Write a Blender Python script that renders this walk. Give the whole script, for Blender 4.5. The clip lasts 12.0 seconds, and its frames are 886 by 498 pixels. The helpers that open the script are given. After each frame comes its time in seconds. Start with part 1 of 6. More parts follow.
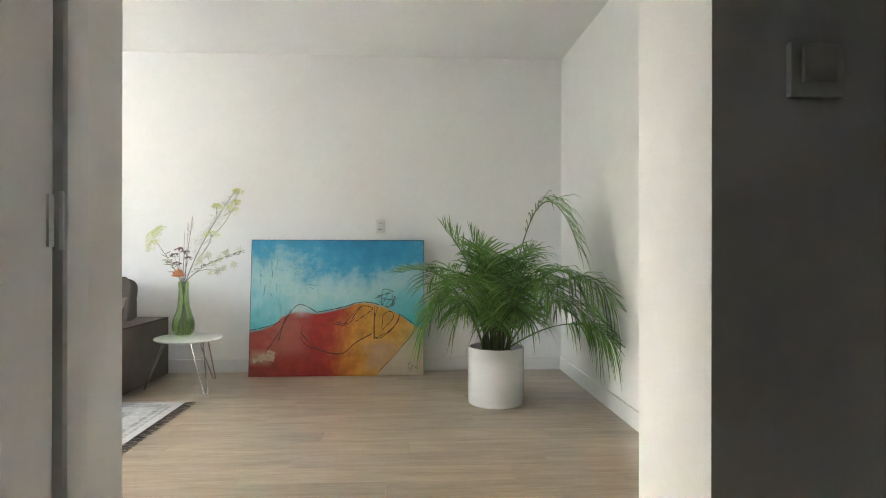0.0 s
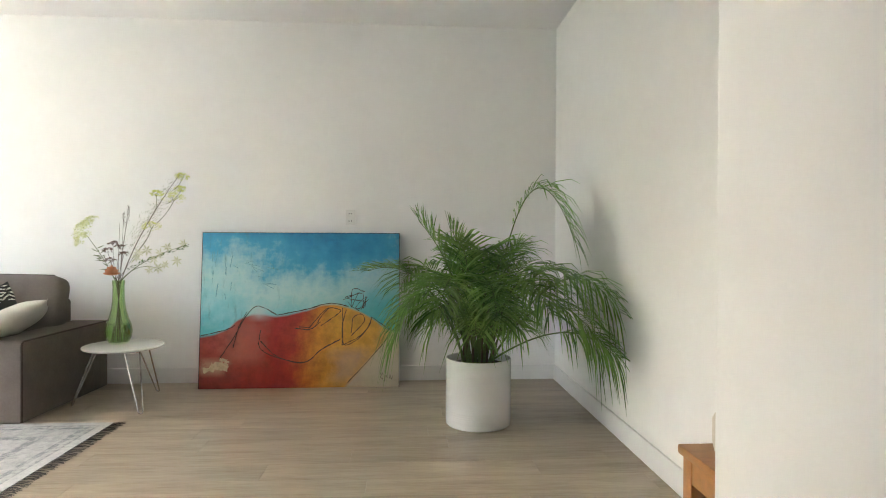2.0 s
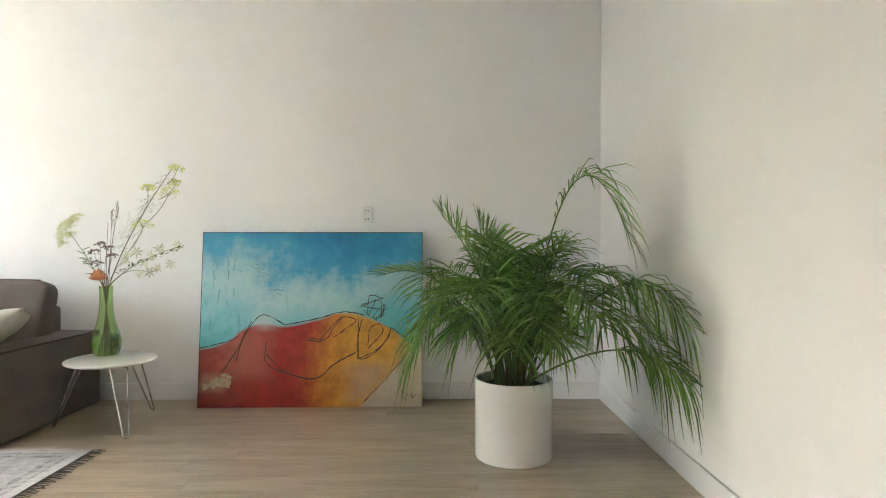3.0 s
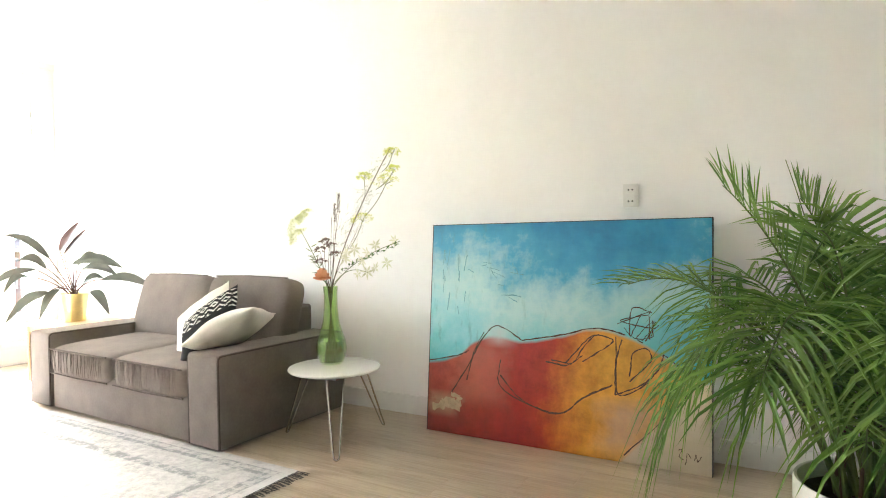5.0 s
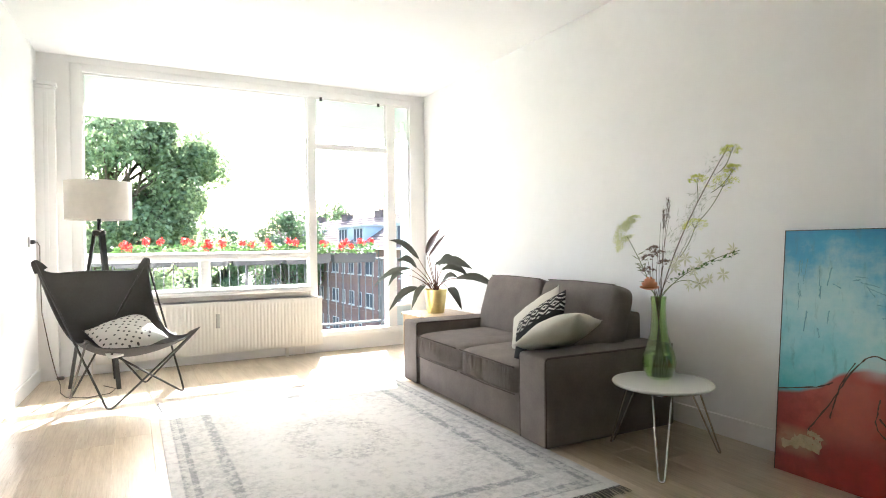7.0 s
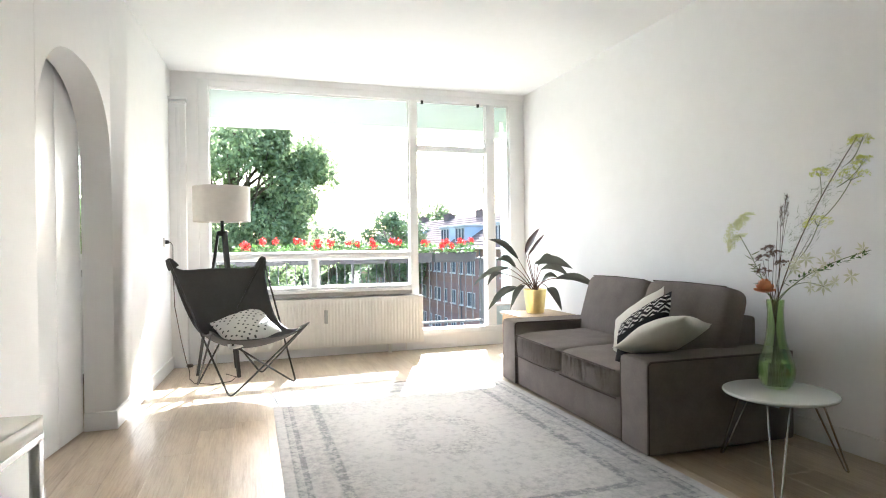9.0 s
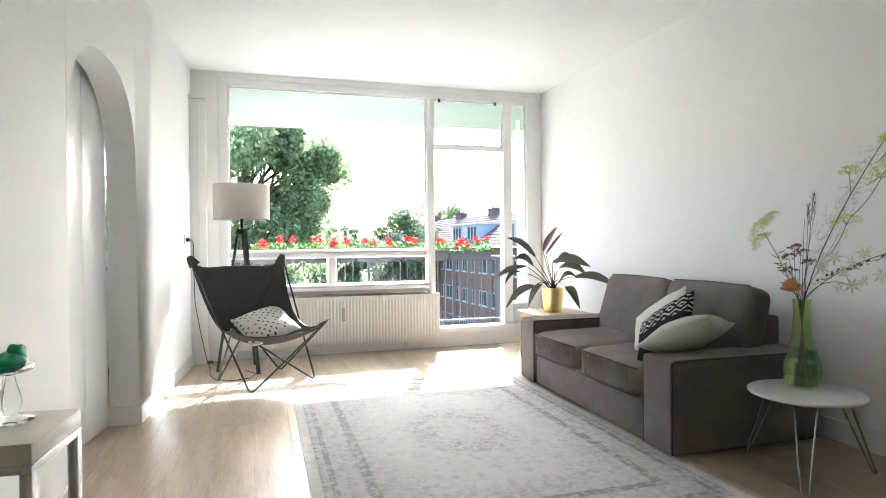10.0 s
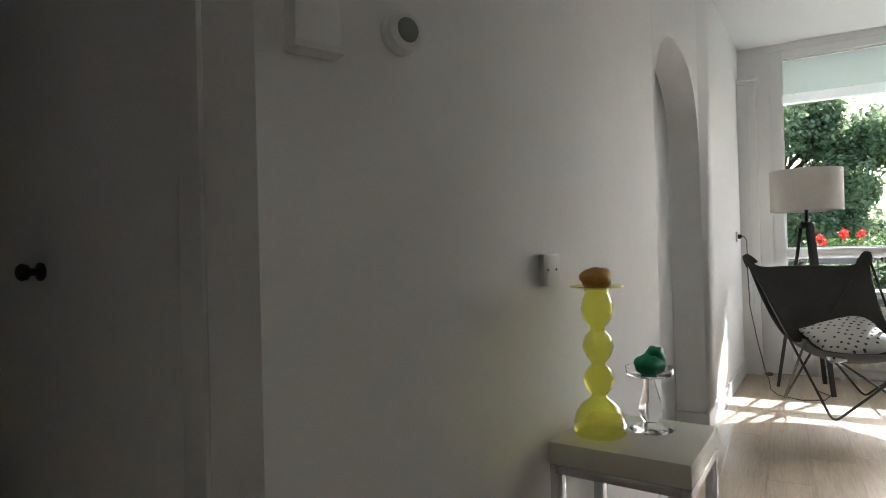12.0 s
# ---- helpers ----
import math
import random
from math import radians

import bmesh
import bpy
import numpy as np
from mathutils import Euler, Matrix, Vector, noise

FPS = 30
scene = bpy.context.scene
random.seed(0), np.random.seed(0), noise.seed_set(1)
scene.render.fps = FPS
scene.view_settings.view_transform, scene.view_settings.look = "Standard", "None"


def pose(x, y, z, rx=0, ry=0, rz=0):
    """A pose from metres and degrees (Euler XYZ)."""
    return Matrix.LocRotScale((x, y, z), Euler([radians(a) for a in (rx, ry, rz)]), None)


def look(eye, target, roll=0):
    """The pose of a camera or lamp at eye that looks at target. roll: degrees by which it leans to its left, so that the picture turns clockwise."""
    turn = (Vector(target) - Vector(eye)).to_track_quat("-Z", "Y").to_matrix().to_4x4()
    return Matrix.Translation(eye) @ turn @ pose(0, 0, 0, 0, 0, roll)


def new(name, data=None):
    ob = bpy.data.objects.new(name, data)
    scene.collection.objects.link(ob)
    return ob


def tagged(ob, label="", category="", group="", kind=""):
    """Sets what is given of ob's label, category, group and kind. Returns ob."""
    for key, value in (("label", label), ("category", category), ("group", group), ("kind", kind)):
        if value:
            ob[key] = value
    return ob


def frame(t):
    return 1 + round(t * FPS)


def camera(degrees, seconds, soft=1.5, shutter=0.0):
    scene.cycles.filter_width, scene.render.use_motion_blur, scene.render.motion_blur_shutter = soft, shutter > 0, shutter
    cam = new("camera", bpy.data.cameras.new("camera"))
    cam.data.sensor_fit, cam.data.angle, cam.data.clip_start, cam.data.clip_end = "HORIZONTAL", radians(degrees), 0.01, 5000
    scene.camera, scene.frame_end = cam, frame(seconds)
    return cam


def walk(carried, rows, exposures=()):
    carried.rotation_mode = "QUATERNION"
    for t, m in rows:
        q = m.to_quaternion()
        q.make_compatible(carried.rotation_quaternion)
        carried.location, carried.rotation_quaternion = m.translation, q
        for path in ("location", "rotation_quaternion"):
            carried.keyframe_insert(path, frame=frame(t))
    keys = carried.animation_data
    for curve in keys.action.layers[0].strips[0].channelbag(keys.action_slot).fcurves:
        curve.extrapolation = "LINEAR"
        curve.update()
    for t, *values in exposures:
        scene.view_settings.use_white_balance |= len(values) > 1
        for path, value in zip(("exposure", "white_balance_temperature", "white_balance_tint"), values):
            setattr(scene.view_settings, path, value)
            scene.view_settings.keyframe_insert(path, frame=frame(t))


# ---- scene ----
cam = camera(74.0, 12.0, soft=1.0)
PATH = [
    (0, (0.655, 0.424, 1.068), (0.767, 2.421, 1.068), 0.1),
    (0.5, (0.662, 0.45, 1.072), (0.777, 2.447, 1.065), 0.0),
    (1, (0.715, 0.599, 1.076), (0.833, 2.596, 1.057), 0.2),
    (1.5, (0.781, 0.761, 1.075), (0.901, 2.758, 1.057), 0.0),
    (2, (0.822, 1.019, 1.074), (0.948, 3.015, 1.052), 0.2),
    (2.5, (0.845, 1.277, 1.04), (0.951, 3.274, 1.03), 0.1),
    (4.5, (0.995, 2.396, 1.078), (0.327, 4.28, 1.04), -0.5),
    (5, (1.036, 2.593, 1.054), (0.041, 4.327, 1.026), -0.8),
    (5.5, (1.005, 2.702, 1.058), (-0.252, 4.257, 1.039), -0.7),
    (6, (1.04, 2.712, 1.087), (-0.46, 4.034, 1.067), -0.7),
    (6.5, (1.052, 2.686, 1.09), (-0.609, 3.801, 1.074), -0.7),
    (7, (1.07, 2.659, 1.096), (-0.697, 3.596, 1.081), -0.7),
    (7.5, (1.079, 2.671, 1.098), (-0.752, 3.475, 1.087), -0.8),
    (9.5, (1.1, 2.672, 1.096), (-0.805, 3.281, 1.082), -0.7),
    (10, (1.086, 2.616, 1.094), (-0.827, 3.199, 1.077), -0.6),
    (10.5, (1.038, 2.493, 1.084), (-0.93, 2.853, 1.07), -0.7),
    (11, (0.978, 2.403, 1.082), (-1.022, 2.356, 1.077), -1.0),
    (11.5, (0.878, 2.339, 1.081), (-1.056, 1.829, 1.086), -1.3),
    (12, (0.784, 2.27, 1.082), (-0.949, 1.271, 1.097), -1.5),
]
walk(cam, [(t, look(e, g, r)) for t, e, g, r in PATH],
     exposures=[(t, stops, kelvin, 10.0) for t, stops, kelvin in (
         (0.0, 4.16, 5790.0), (1.5, 4.10, 5930.0), (2.5, 4.14, 5980.0), (4.5, 4.42, 6190.0), (5.0, 4.72, 6220.0), (5.5, 4.54, 6190.0), (6.5, 4.04, 6020.0), (7.5, 3.36, 5870.0), (9.5, 3.29, 5740.0), (10.5, 2.94, 5640.0), (11.0, 2.57, 5620.0), (11.5, 2.36, 5620.0), (12.0, 2.14, 5720.0))])

# ---- world and sun ----
SUN_TO = Vector((-0.94, 0.34, 0.70)).normalized()      # from the room towards the sun
world = bpy.data.worlds.new("world")
scene.world = world
world.use_nodes = True
wn = world.node_tree
sky = wn.nodes.new("ShaderNodeTexSky")
sky.sky_type = "NISHITA"
sky.sun_disc = False
sky.sun_elevation = math.asin(SUN_TO.z)
sky.sun_rotation = math.atan2(SUN_TO.x, SUN_TO.y)
sky.air_density, sky.dust_density, sky.ozone_density = 1.0, 4.0, 1.0
bgn = wn.nodes["Background"]
bgn.inputs["Strength"].default_value = 0.15
wn.links.new(sky.outputs[0], bgn.inputs["Color"])
sun = new("sun", bpy.data.lights.new("sun", "SUN"))
sun.data.energy, sun.data.angle, sun.data.color = 4.2, radians(0.5), (1.0, 0.97, 0.92)
sun.matrix_world = look((-40, 14, 30), Vector((-40, 14, 30)) - SUN_TO)
# ---- materials ----
def mat(name):
    m = bpy.data.materials.new(name)
    m.use_nodes = True
    return m, m.node_tree.nodes, m.node_tree.links, m.node_tree.nodes["Principled BSDF"]


def ramp(nodes, links, fac, stops):
    r = nodes.new("ShaderNodeValToRGB")
    while len(r.color_ramp.elements) < len(stops):
        r.color_ramp.elements.new(0.5)
    for el, (p, c) in zip(r.color_ramp.elements, stops):
        el.position, el.color = p, (*c, 1)
    links.new(fac, r.inputs[0])
    return r.outputs[0]


def noise_node(nodes, links, scale, detail=3.0, vec=None, rough=0.5, stretch=None):
    n = nodes.new("ShaderNodeTexNoise")
    n.inputs["Scale"].default_value, n.inputs["Detail"].default_value, n.inputs["Roughness"].default_value = scale, detail, rough
    if vec is None:
        vec = nodes.new("ShaderNodeTexCoord").outputs["Object"]
    if stretch:
        mp = nodes.new("ShaderNodeMapping")
        mp.inputs["Scale"].default_value = stretch
        links.new(vec, mp.inputs[0])
        vec = mp.outputs[0]
    links.new(vec, n.inputs["Vector"])
    return n.outputs["Fac"]


def math_node(nodes, links, op, a, b=None):
    m = nodes.new("ShaderNodeMath")
    m.operation = op
    for i, v in enumerate((a, b)):
        if v is None:
            continue
        if isinstance(v, (int, float)):
            m.inputs[i].default_value = v
        else:
            links.new(v, m.inputs[i])
    return m.outputs[0]


def mix_col(nodes, links, fac, a, b, kind="MIX"):
    m = nodes.new("ShaderNodeMix")
    m.data_type, m.blend_type = "RGBA", kind
    for sock, v in ((m.inputs[0], fac), (m.inputs[6], a), (m.inputs[7], b)):
        if isinstance(v, (int, float)):
            sock.default_value = v
        elif isinstance(v, tuple):
            sock.default_value = (*v, 1)
        else:
            links.new(v, sock)
    return m.outputs[2]


def bump(nodes, links, bsdf, height, strength=0.2, dist=0.01):
    b = nodes.new("ShaderNodeBump")
    b.inputs["Strength"].default_value, b.inputs["Distance"].default_value = strength, dist
    links.new(height, b.inputs["Height"])
    links.new(b.outputs[0], bsdf.inputs["Normal"])


def surface(name, col, rough=0.5, metal=0.0, var=0.12, scale=6.0, bstr=0.1, bscale=60.0, bdist=0.003, stretch=None, spec=0.5):
    """A two-scale varied surface: broad mottling in the colour, fine relief."""
    m, n, l, b = mat(name)
    f1 = noise_node(n, l, scale, 4.0, stretch=stretch)
    f2 = noise_node(n, l, scale * 9.0, 2.0, stretch=stretch)
    f = math_node(n, l, "ADD", math_node(n, l, "MULTIPLY", f1, 0.65), math_node(n, l, "MULTIPLY", f2, 0.35))
    lo = tuple(c * (1 - var) for c in col)
    hi = tuple(min(1.0, c * (1 + var)) for c in col)
    l.new(ramp(n, l, f, [(0.3, lo), (0.7, hi)]), b.inputs["Base Color"])
    b.inputs["Roughness"].default_value, b.inputs["Metallic"].default_value = rough, metal
    b.inputs["Specular IOR Level"].default_value = spec
    if bstr > 0:
        bump(n, l, b, noise_node(n, l, bscale, 3.0, stretch=stretch), bstr, bdist)
    return m


def glass(name, col, rough=0.0, ior=1.45):
    m, n, l, b = mat(name)
    b.inputs["Base Color"].default_value = (*col, 1)
    b.inputs["Transmission Weight"].default_value = 1.0
    b.inputs["Roughness"].default_value, b.inputs["IOR"].default_value = rough, ior
    return m


M_WALL = surface("white_plaster_paint", (0.87, 0.865, 0.855), 0.72, var=0.025, scale=1.3, bstr=0.35, bscale=5.0, bdist=0.012)
M_CEIL = surface("ceiling_paint", (0.87, 0.87, 0.86), 0.8, var=0.02, scale=2.0, bstr=0.1, bscale=40.0)
M_FRAME = surface("white_gloss_paint", (0.85, 0.85, 0.84), 0.3, var=0.02, scale=5.0, bstr=0.06, bscale=30.0)
M_TRIM = surface("white_satin_trim", (0.80, 0.80, 0.79), 0.4, var=0.02, scale=5.0, bstr=0.05, bscale=30.0)
M_GREYWALL = surface("grey_hall_paint", (0.80, 0.80, 0.795), 0.5, var=0.04, scale=2.0, bstr=0.15, bscale=15.0, bdist=0.006)
M_RAD = surface("cream_radiator_enamel", (0.80, 0.78, 0.73), 0.35, var=0.02, scale=8.0, bstr=0.03)
M_CHROME = surface("brushed_steel", (0.55, 0.55, 0.55), 0.25, 1.0, var=0.06, scale=30.0, bstr=0.03)
M_BLACKIRON = surface("black_painted_iron", (0.035, 0.033, 0.03), 0.4, 0.3, var=0.2, scale=20.0, bstr=0.05)
M_DARKWOOD = surface("black_stained_wood", (0.03, 0.028, 0.026), 0.45, var=0.3, scale=12.0, bstr=0.1, stretch=(1, 1, 0.1))
M_SOFA = surface("grey_brown_sofa_cloth", (0.185, 0.16, 0.142), 0.95, var=0.14, scale=9.0, bstr=0.55, bscale=420.0, bdist=0.002, spec=0.2)
M_PIPING = surface("dark_piping_cloth", (0.085, 0.072, 0.062), 0.95, var=0.1, scale=30.0, bstr=0.3, bscale=300.0, spec=0.2)
M_CREAM = surface("cream_cushion_cloth", (0.62, 0.60, 0.53), 0.95, var=0.07, scale=14.0, bstr=0.5, bscale=380.0, bdist=0.002, spec=0.2)
M_CANVAS = surface("dark_grey_canvas", (0.060, 0.057, 0.054), 0.85, var=0.15, scale=8.0, bstr=0.4, bscale=350.0, bdist=0.002, spec=0.3)
M_CANVAS_EDGE = surface("black_leather_edging", (0.03, 0.028, 0.027), 0.5, var=0.15, scale=20.0)
M_WHITETOP = surface("white_lacquer", (0.80, 0.80, 0.77), 0.18, var=0.015, scale=6.0, bstr=0.02)
M_CREAMTOP = surface("cream_lacquer", (0.66, 0.64, 0.55), 0.22, var=0.02, scale=6.0, bstr=0.02)
M_POT = surface("white_glazed_pot", (0.78, 0.78, 0.76), 0.22, var=0.03, scale=5.0, bstr=0.05, bscale=14.0, bdist=0.002)
M_SOIL = surface("potting_soil", (0.045, 0.03, 0.02), 0.95, var=0.5, scale=30.0, bstr=0.9, bscale=90.0, bdist=0.01)
M_GOLD = surface("brushed_gold", (0.95, 0.78, 0.36), 0.36, 1.0, var=0.1, scale=20.0, bstr=0.05)
M_OAKTABLE = surface("orange_oak_veneer", (0.36, 0.17, 0.06), 0.4, var=0.22, scale=7.0, bstr=0.1, bscale=60.0, stretch=(1, 6, 6))
M_STONE = surface("beige_stone_ware", (0.60, 0.55, 0.47), 0.75, var=0.10, scale=16.0, bstr=0.35, bscale=45.0, bdist=0.003)
M_SHADE = surface("linen_lamp_shade", (0.66, 0.62, 0.56), 0.9, var=0.05, scale=20.0, bstr=0.3, bscale=300.0, spec=0.2)
M_PLASTIC = surface("white_switch_plastic", (0.78, 0.78, 0.76), 0.3, var=0.01, scale=5.0, bstr=0.0)
M_DARKPLASTIC = surface("dark_plastic", (0.03, 0.03, 0.03), 0.4, var=0.1, scale=9.0, bstr=0.0)
M_LCD = surface("thermostat_display", (0.22, 0.23, 0.22), 0.15, var=0.1, scale=9.0, bstr=0.0)
M_CABLE = surface("brown_cable", (0.06, 0.045, 0.03), 0.5, var=0.1, scale=9.0, bstr=0.0)


def thin_glass(name, col, rough=0.02):
    """Thin blown glass: tinted see-through, with a gloss that grows to the rim."""
    m, n, l, b = mat(name)
    tr = n.new("ShaderNodeBsdfTransparent")
    tr.inputs[0].default_value = (*col, 1)
    gl = n.new("ShaderNodeBsdfGlossy")
    gl.inputs["Roughness"].default_value = rough
    lw = n.new("ShaderNodeLayerWeight")
    rim = math_node(n, l, "POWER", lw.outputs["Facing"], 2.6)
    fac = math_node(n, l, "ADD", math_node(n, l, "MULTIPLY", rim, 0.8), 0.08)
    mx = n.new("ShaderNodeMixShader")
    l.new(fac, mx.inputs[0])
    l.new(tr.outputs[0], mx.inputs[1])
    l.new(gl.outputs[0], mx.inputs[2])
    l.new(mx.outputs[0], n["Material Output"].inputs[0])
    return m


M_YELLOW = thin_glass("yellow_green_glass", (0.88, 0.87, 0.30))
M_CLEAR = glass("clear_glass", (0.98, 0.99, 0.985), 0.0, 1.22)
M_GREENGLASS = thin_glass("green_glass", (0.84, 0.94, 0.70))
M_WATER = glass("vase_water", (0.80, 0.93, 0.70), 0.0, 1.33)
M_PANE = glass("window_glass", (0.985, 0.995, 0.99), 0.0, 1.02)
M_GREENWAX = surface("green_wax", (0.02, 0.34, 0.18), 0.5, var=0.25, scale=25.0, bstr=0.4, bscale=50.0, bdist=0.004)
M_BROWNSTONE = surface("brown_wax_stone", (0.44, 0.21, 0.06), 0.45, var=0.3, scale=22.0, bstr=0.3, bscale=40.0, bdist=0.004)
M_SOFFIT = surface("pale_green_soffit", (0.37, 0.415, 0.40), 0.8, var=0.03, scale=3.0, bstr=0.05)
M_CONCRETE = surface("balcony_concrete", (0.42, 0.41, 0.385), 0.9, var=0.1, scale=4.0, bstr=0.3, bscale=40.0)
M_RAIL = surface("dark_grey_railing", (0.09, 0.09, 0.095), 0.5, 0.2, var=0.15, scale=9.0, bstr=0.05)
M_PLANTER = surface("anthracite_planter", (0.035, 0.036, 0.04), 0.6, var=0.15, scale=9.0, bstr=0.05)
M_FROST = surface("frosted_pale_blue_panel", (0.62, 0.74, 0.78), 0.5, var=0.03, scale=3.0, bstr=0.0)
M_BRICK = surface("red_brown_brickwork", (0.20, 0.125, 0.108), 0.95, var=0.22, scale=1.6, bstr=0.4, bscale=9.0, bdist=0.02, spec=0.05)
M_CONC_BAND = surface("facade_panel_band", (0.20, 0.12, 0.095), 0.9, var=0.12, scale=1.0, spec=0.05)
M_ROOF = surface("grey_roof_tile", (0.12, 0.095, 0.088), 0.95, var=0.25, scale=3.0, bstr=0.4, bscale=7.0, bdist=0.03, spec=0.03)
M_FARFRAME = surface("weathered_white_frame", (0.38, 0.37, 0.35), 0.7, var=0.08, scale=2.0, bstr=0.0, spec=0.1)
M_LIGHTWOOD = surface("pale_brown_wood", (0.40, 0.28, 0.165), 0.4, var=0.18, scale=7.0, bstr=0.08, bscale=60.0, stretch=(1, 6, 6))
# grey that puts shadow into the colour of the sill strip and heat meter
M_GREYSHADOW = surface("mid_grey_painted_shadow", (0.40, 0.395, 0.38), 0.5, var=0.05, scale=6.0, bstr=0.05)
M_FARPANE = surface("far_window_glass", (0.055, 0.06, 0.07), 0.5, var=0.3, scale=0.8, bstr=0.0, spec=0.06)
M_GRASS = surface("grass_ground", (0.07, 0.10, 0.035), 0.95, var=0.35, scale=0.3, bstr=0.3)
M_BARK = surface("bark", (0.10, 0.075, 0.05), 0.9, var=0.3, scale=4.0, bstr=0.7, bscale=14.0, bdist=0.05)


def leaf_mat(name, dark, light, rough=0.5, trans=0.25, scale=3.0):
    m, n, l, b = mat(name)
    geo = n.new("ShaderNodeNewGeometry")
    f = math_node(n, l, "ADD", math_node(n, l, "MULTIPLY", geo.outputs["Random Per Island"], 0.6),
                  math_node(n, l, "MULTIPLY", noise_node(n, l, scale, 2.0), 0.4))
    col = ramp(n, l, f, [(0.15, dark), (0.85, light)])
    l.new(col, b.inputs["Base Color"])
    b.inputs["Roughness"].default_value = rough
    tr = n.new("ShaderNodeBsdfTranslucent")
    l.new(col, tr.inputs[0])
    mx = n.new("ShaderNodeMixShader")
    mx.inputs[0].default_value = trans
    l.new(b.outputs[0], mx.inputs[1])
    l.new(tr.outputs[0], mx.inputs[2])
    l.new(mx.outputs[0], n["Material Output"].inputs[0])
    return m


M_PALM = leaf_mat("palm_leaf", (0.07, 0.165, 0.032), (0.25, 0.43, 0.10), 0.36, 0.50)
M_PALMSTEM = surface("palm_stem", (0.10, 0.15, 0.04), 0.6, var=0.25, scale=15.0)
M_TREE = leaf_mat("tree_leaf", (0.11, 0.16, 0.065), (0.30, 0.36, 0.19), 0.6, 0.6, 0.4)
M_TREE_FAR = leaf_mat("far_tree_leaf", (0.06, 0.10, 0.04), (0.14, 0.19, 0.085), 0.6, 0.3, 0.4)
M_GERANIUM = leaf_mat("geranium_leaf", (0.04, 0.10, 0.02), (0.13, 0.24, 0.06), 0.55, 0.3)
M_RED = leaf_mat("red_petal", (0.50, 0.012, 0.012), (0.75, 0.04, 0.03), 0.5, 0.25)
M_PHILO = leaf_mat("dark_green_leaf", (0.06, 0.07, 0.055), (0.15, 0.155, 0.13), 0.24, 0.12)
M_PHILO_RED = leaf_mat("dark_red_leaf", (0.05, 0.018, 0.014), (0.10, 0.035, 0.025), 0.3, 0.12)
M_PHILOSTEM = surface("red_leaf_stalk", (0.10, 0.035, 0.02), 0.5, var=0.2, scale=12.0)
M_STEM = surface("cut_stem", (0.11, 0.15, 0.04), 0.6, var=0.25, scale=14.0)
M_DRYSTEM = surface("brown_twig", (0.09, 0.06, 0.035), 0.7, var=0.25, scale=14.0)
M_UMBEL = leaf_mat("yellow_green_umbel", (0.50, 0.56, 0.10), (0.74, 0.76, 0.22), 0.6, 0.5)
M_WHITEUMBEL = leaf_mat("cream_umbel", (0.58, 0.62, 0.28), (0.82, 0.82, 0.52), 0.6, 0.5)
M_DARKUMBEL = leaf_mat("mauve_brown_umbel", (0.10, 0.06, 0.05), (0.22, 0.14, 0.11), 0.6, 0.1)
M_PALEPETAL = leaf_mat("pale_cream_petal", (0.58, 0.58, 0.40), (0.72, 0.72, 0.55), 0.5, 0.35)
M_ROSE = leaf_mat("apricot_petal", (0.60, 0.22, 0.10), (0.78, 0.38, 0.20), 0.5, 0.3)


def floor_material():
    m, n, l, b = mat("bleached_oak_laminate")
    oi = n.new("ShaderNodeObjectInfo")
    tc = n.new("ShaderNodeTexCoord").outputs["Object"]
    off = n.new("ShaderNodeVectorMath")
    off.operation = "ADD"
    l.new(tc, off.inputs[0])
    comb = n.new("ShaderNodeCombineXYZ")
    l.new(math_node(n, l, "MULTIPLY", oi.outputs["Random"], 37.0), comb.inputs[0])
    l.new(math_node(n, l, "MULTIPLY", oi.outputs["Random"], 91.0), comb.inputs[1])
    l.new(comb.outputs[0], off.inputs[1])
    v = off.outputs[0]
    broad = noise_node(n, l, 2.2, 4.0, v, 0.6, stretch=(0.8, 5.0, 1))
    grain = noise_node(n, l, 9.0, 5.0, v, 0.6, stretch=(0.6, 12.0, 1))
    fine = noise_node(n, l, 45.0, 2.0, v, stretch=(0.5, 9.0, 1))
    f = math_node(n, l, "ADD", math_node(n, l, "MULTIPLY", broad, 0.5), math_node(n, l, "MULTIPLY", grain, 0.35))
    f = math_node(n, l, "ADD", f, math_node(n, l, "MULTIPLY", fine, 0.15))
    col = ramp(n, l, f, [(0.28, (0.20, 0.150, 0.095)), (0.40, (0.355, 0.282, 0.194)), (0.55, (0.48, 0.397, 0.290)), (0.70, (0.57, 0.488, 0.378))])
    tint = ramp(n, l, oi.outputs["Random"], [(0.0, (0.90, 0.90, 0.90)), (1.0, (1.06, 1.05, 1.03))])
    l.new(mix_col(n, l, 1.0, col, tint, "MULTIPLY"), b.inputs["Base Color"])
    l.new(ramp(n, l, grain, [(0.3, (0.36,) * 3), (0.7, (0.27,) * 3)]), b.inputs["Roughness"])
    bump(n, l, b, grain, 0.12, 0.002)
    return m


M_FLOOR = floor_material()
M_SUBFLOOR = surface("dark_joint_under_floor", (0.17, 0.135, 0.10), 0.9, var=0.1, scale=6.0, bstr=0.0)

# ---- mesh helpers ----
def bm_box(x0, x1, y0, y1, z0, z1, bevel=0.0, seg=2):
    bm = bmesh.new()
    bmesh.ops.create_cube(bm, size=1.0)
    for v in bm.verts:
        v.co = Vector(((x0 + x1) / 2 + v.co.x * (x1 - x0), (y0 + y1) / 2 + v.co.y * (y1 - y0), (z0 + z1) / 2 + v.co.z * (z1 - z0)))
    if bevel > 0:
        bmesh.ops.bevel(bm, geom=bm.edges[:], offset=bevel, segments=seg, affect="EDGES", profile=0.6)
    return bm


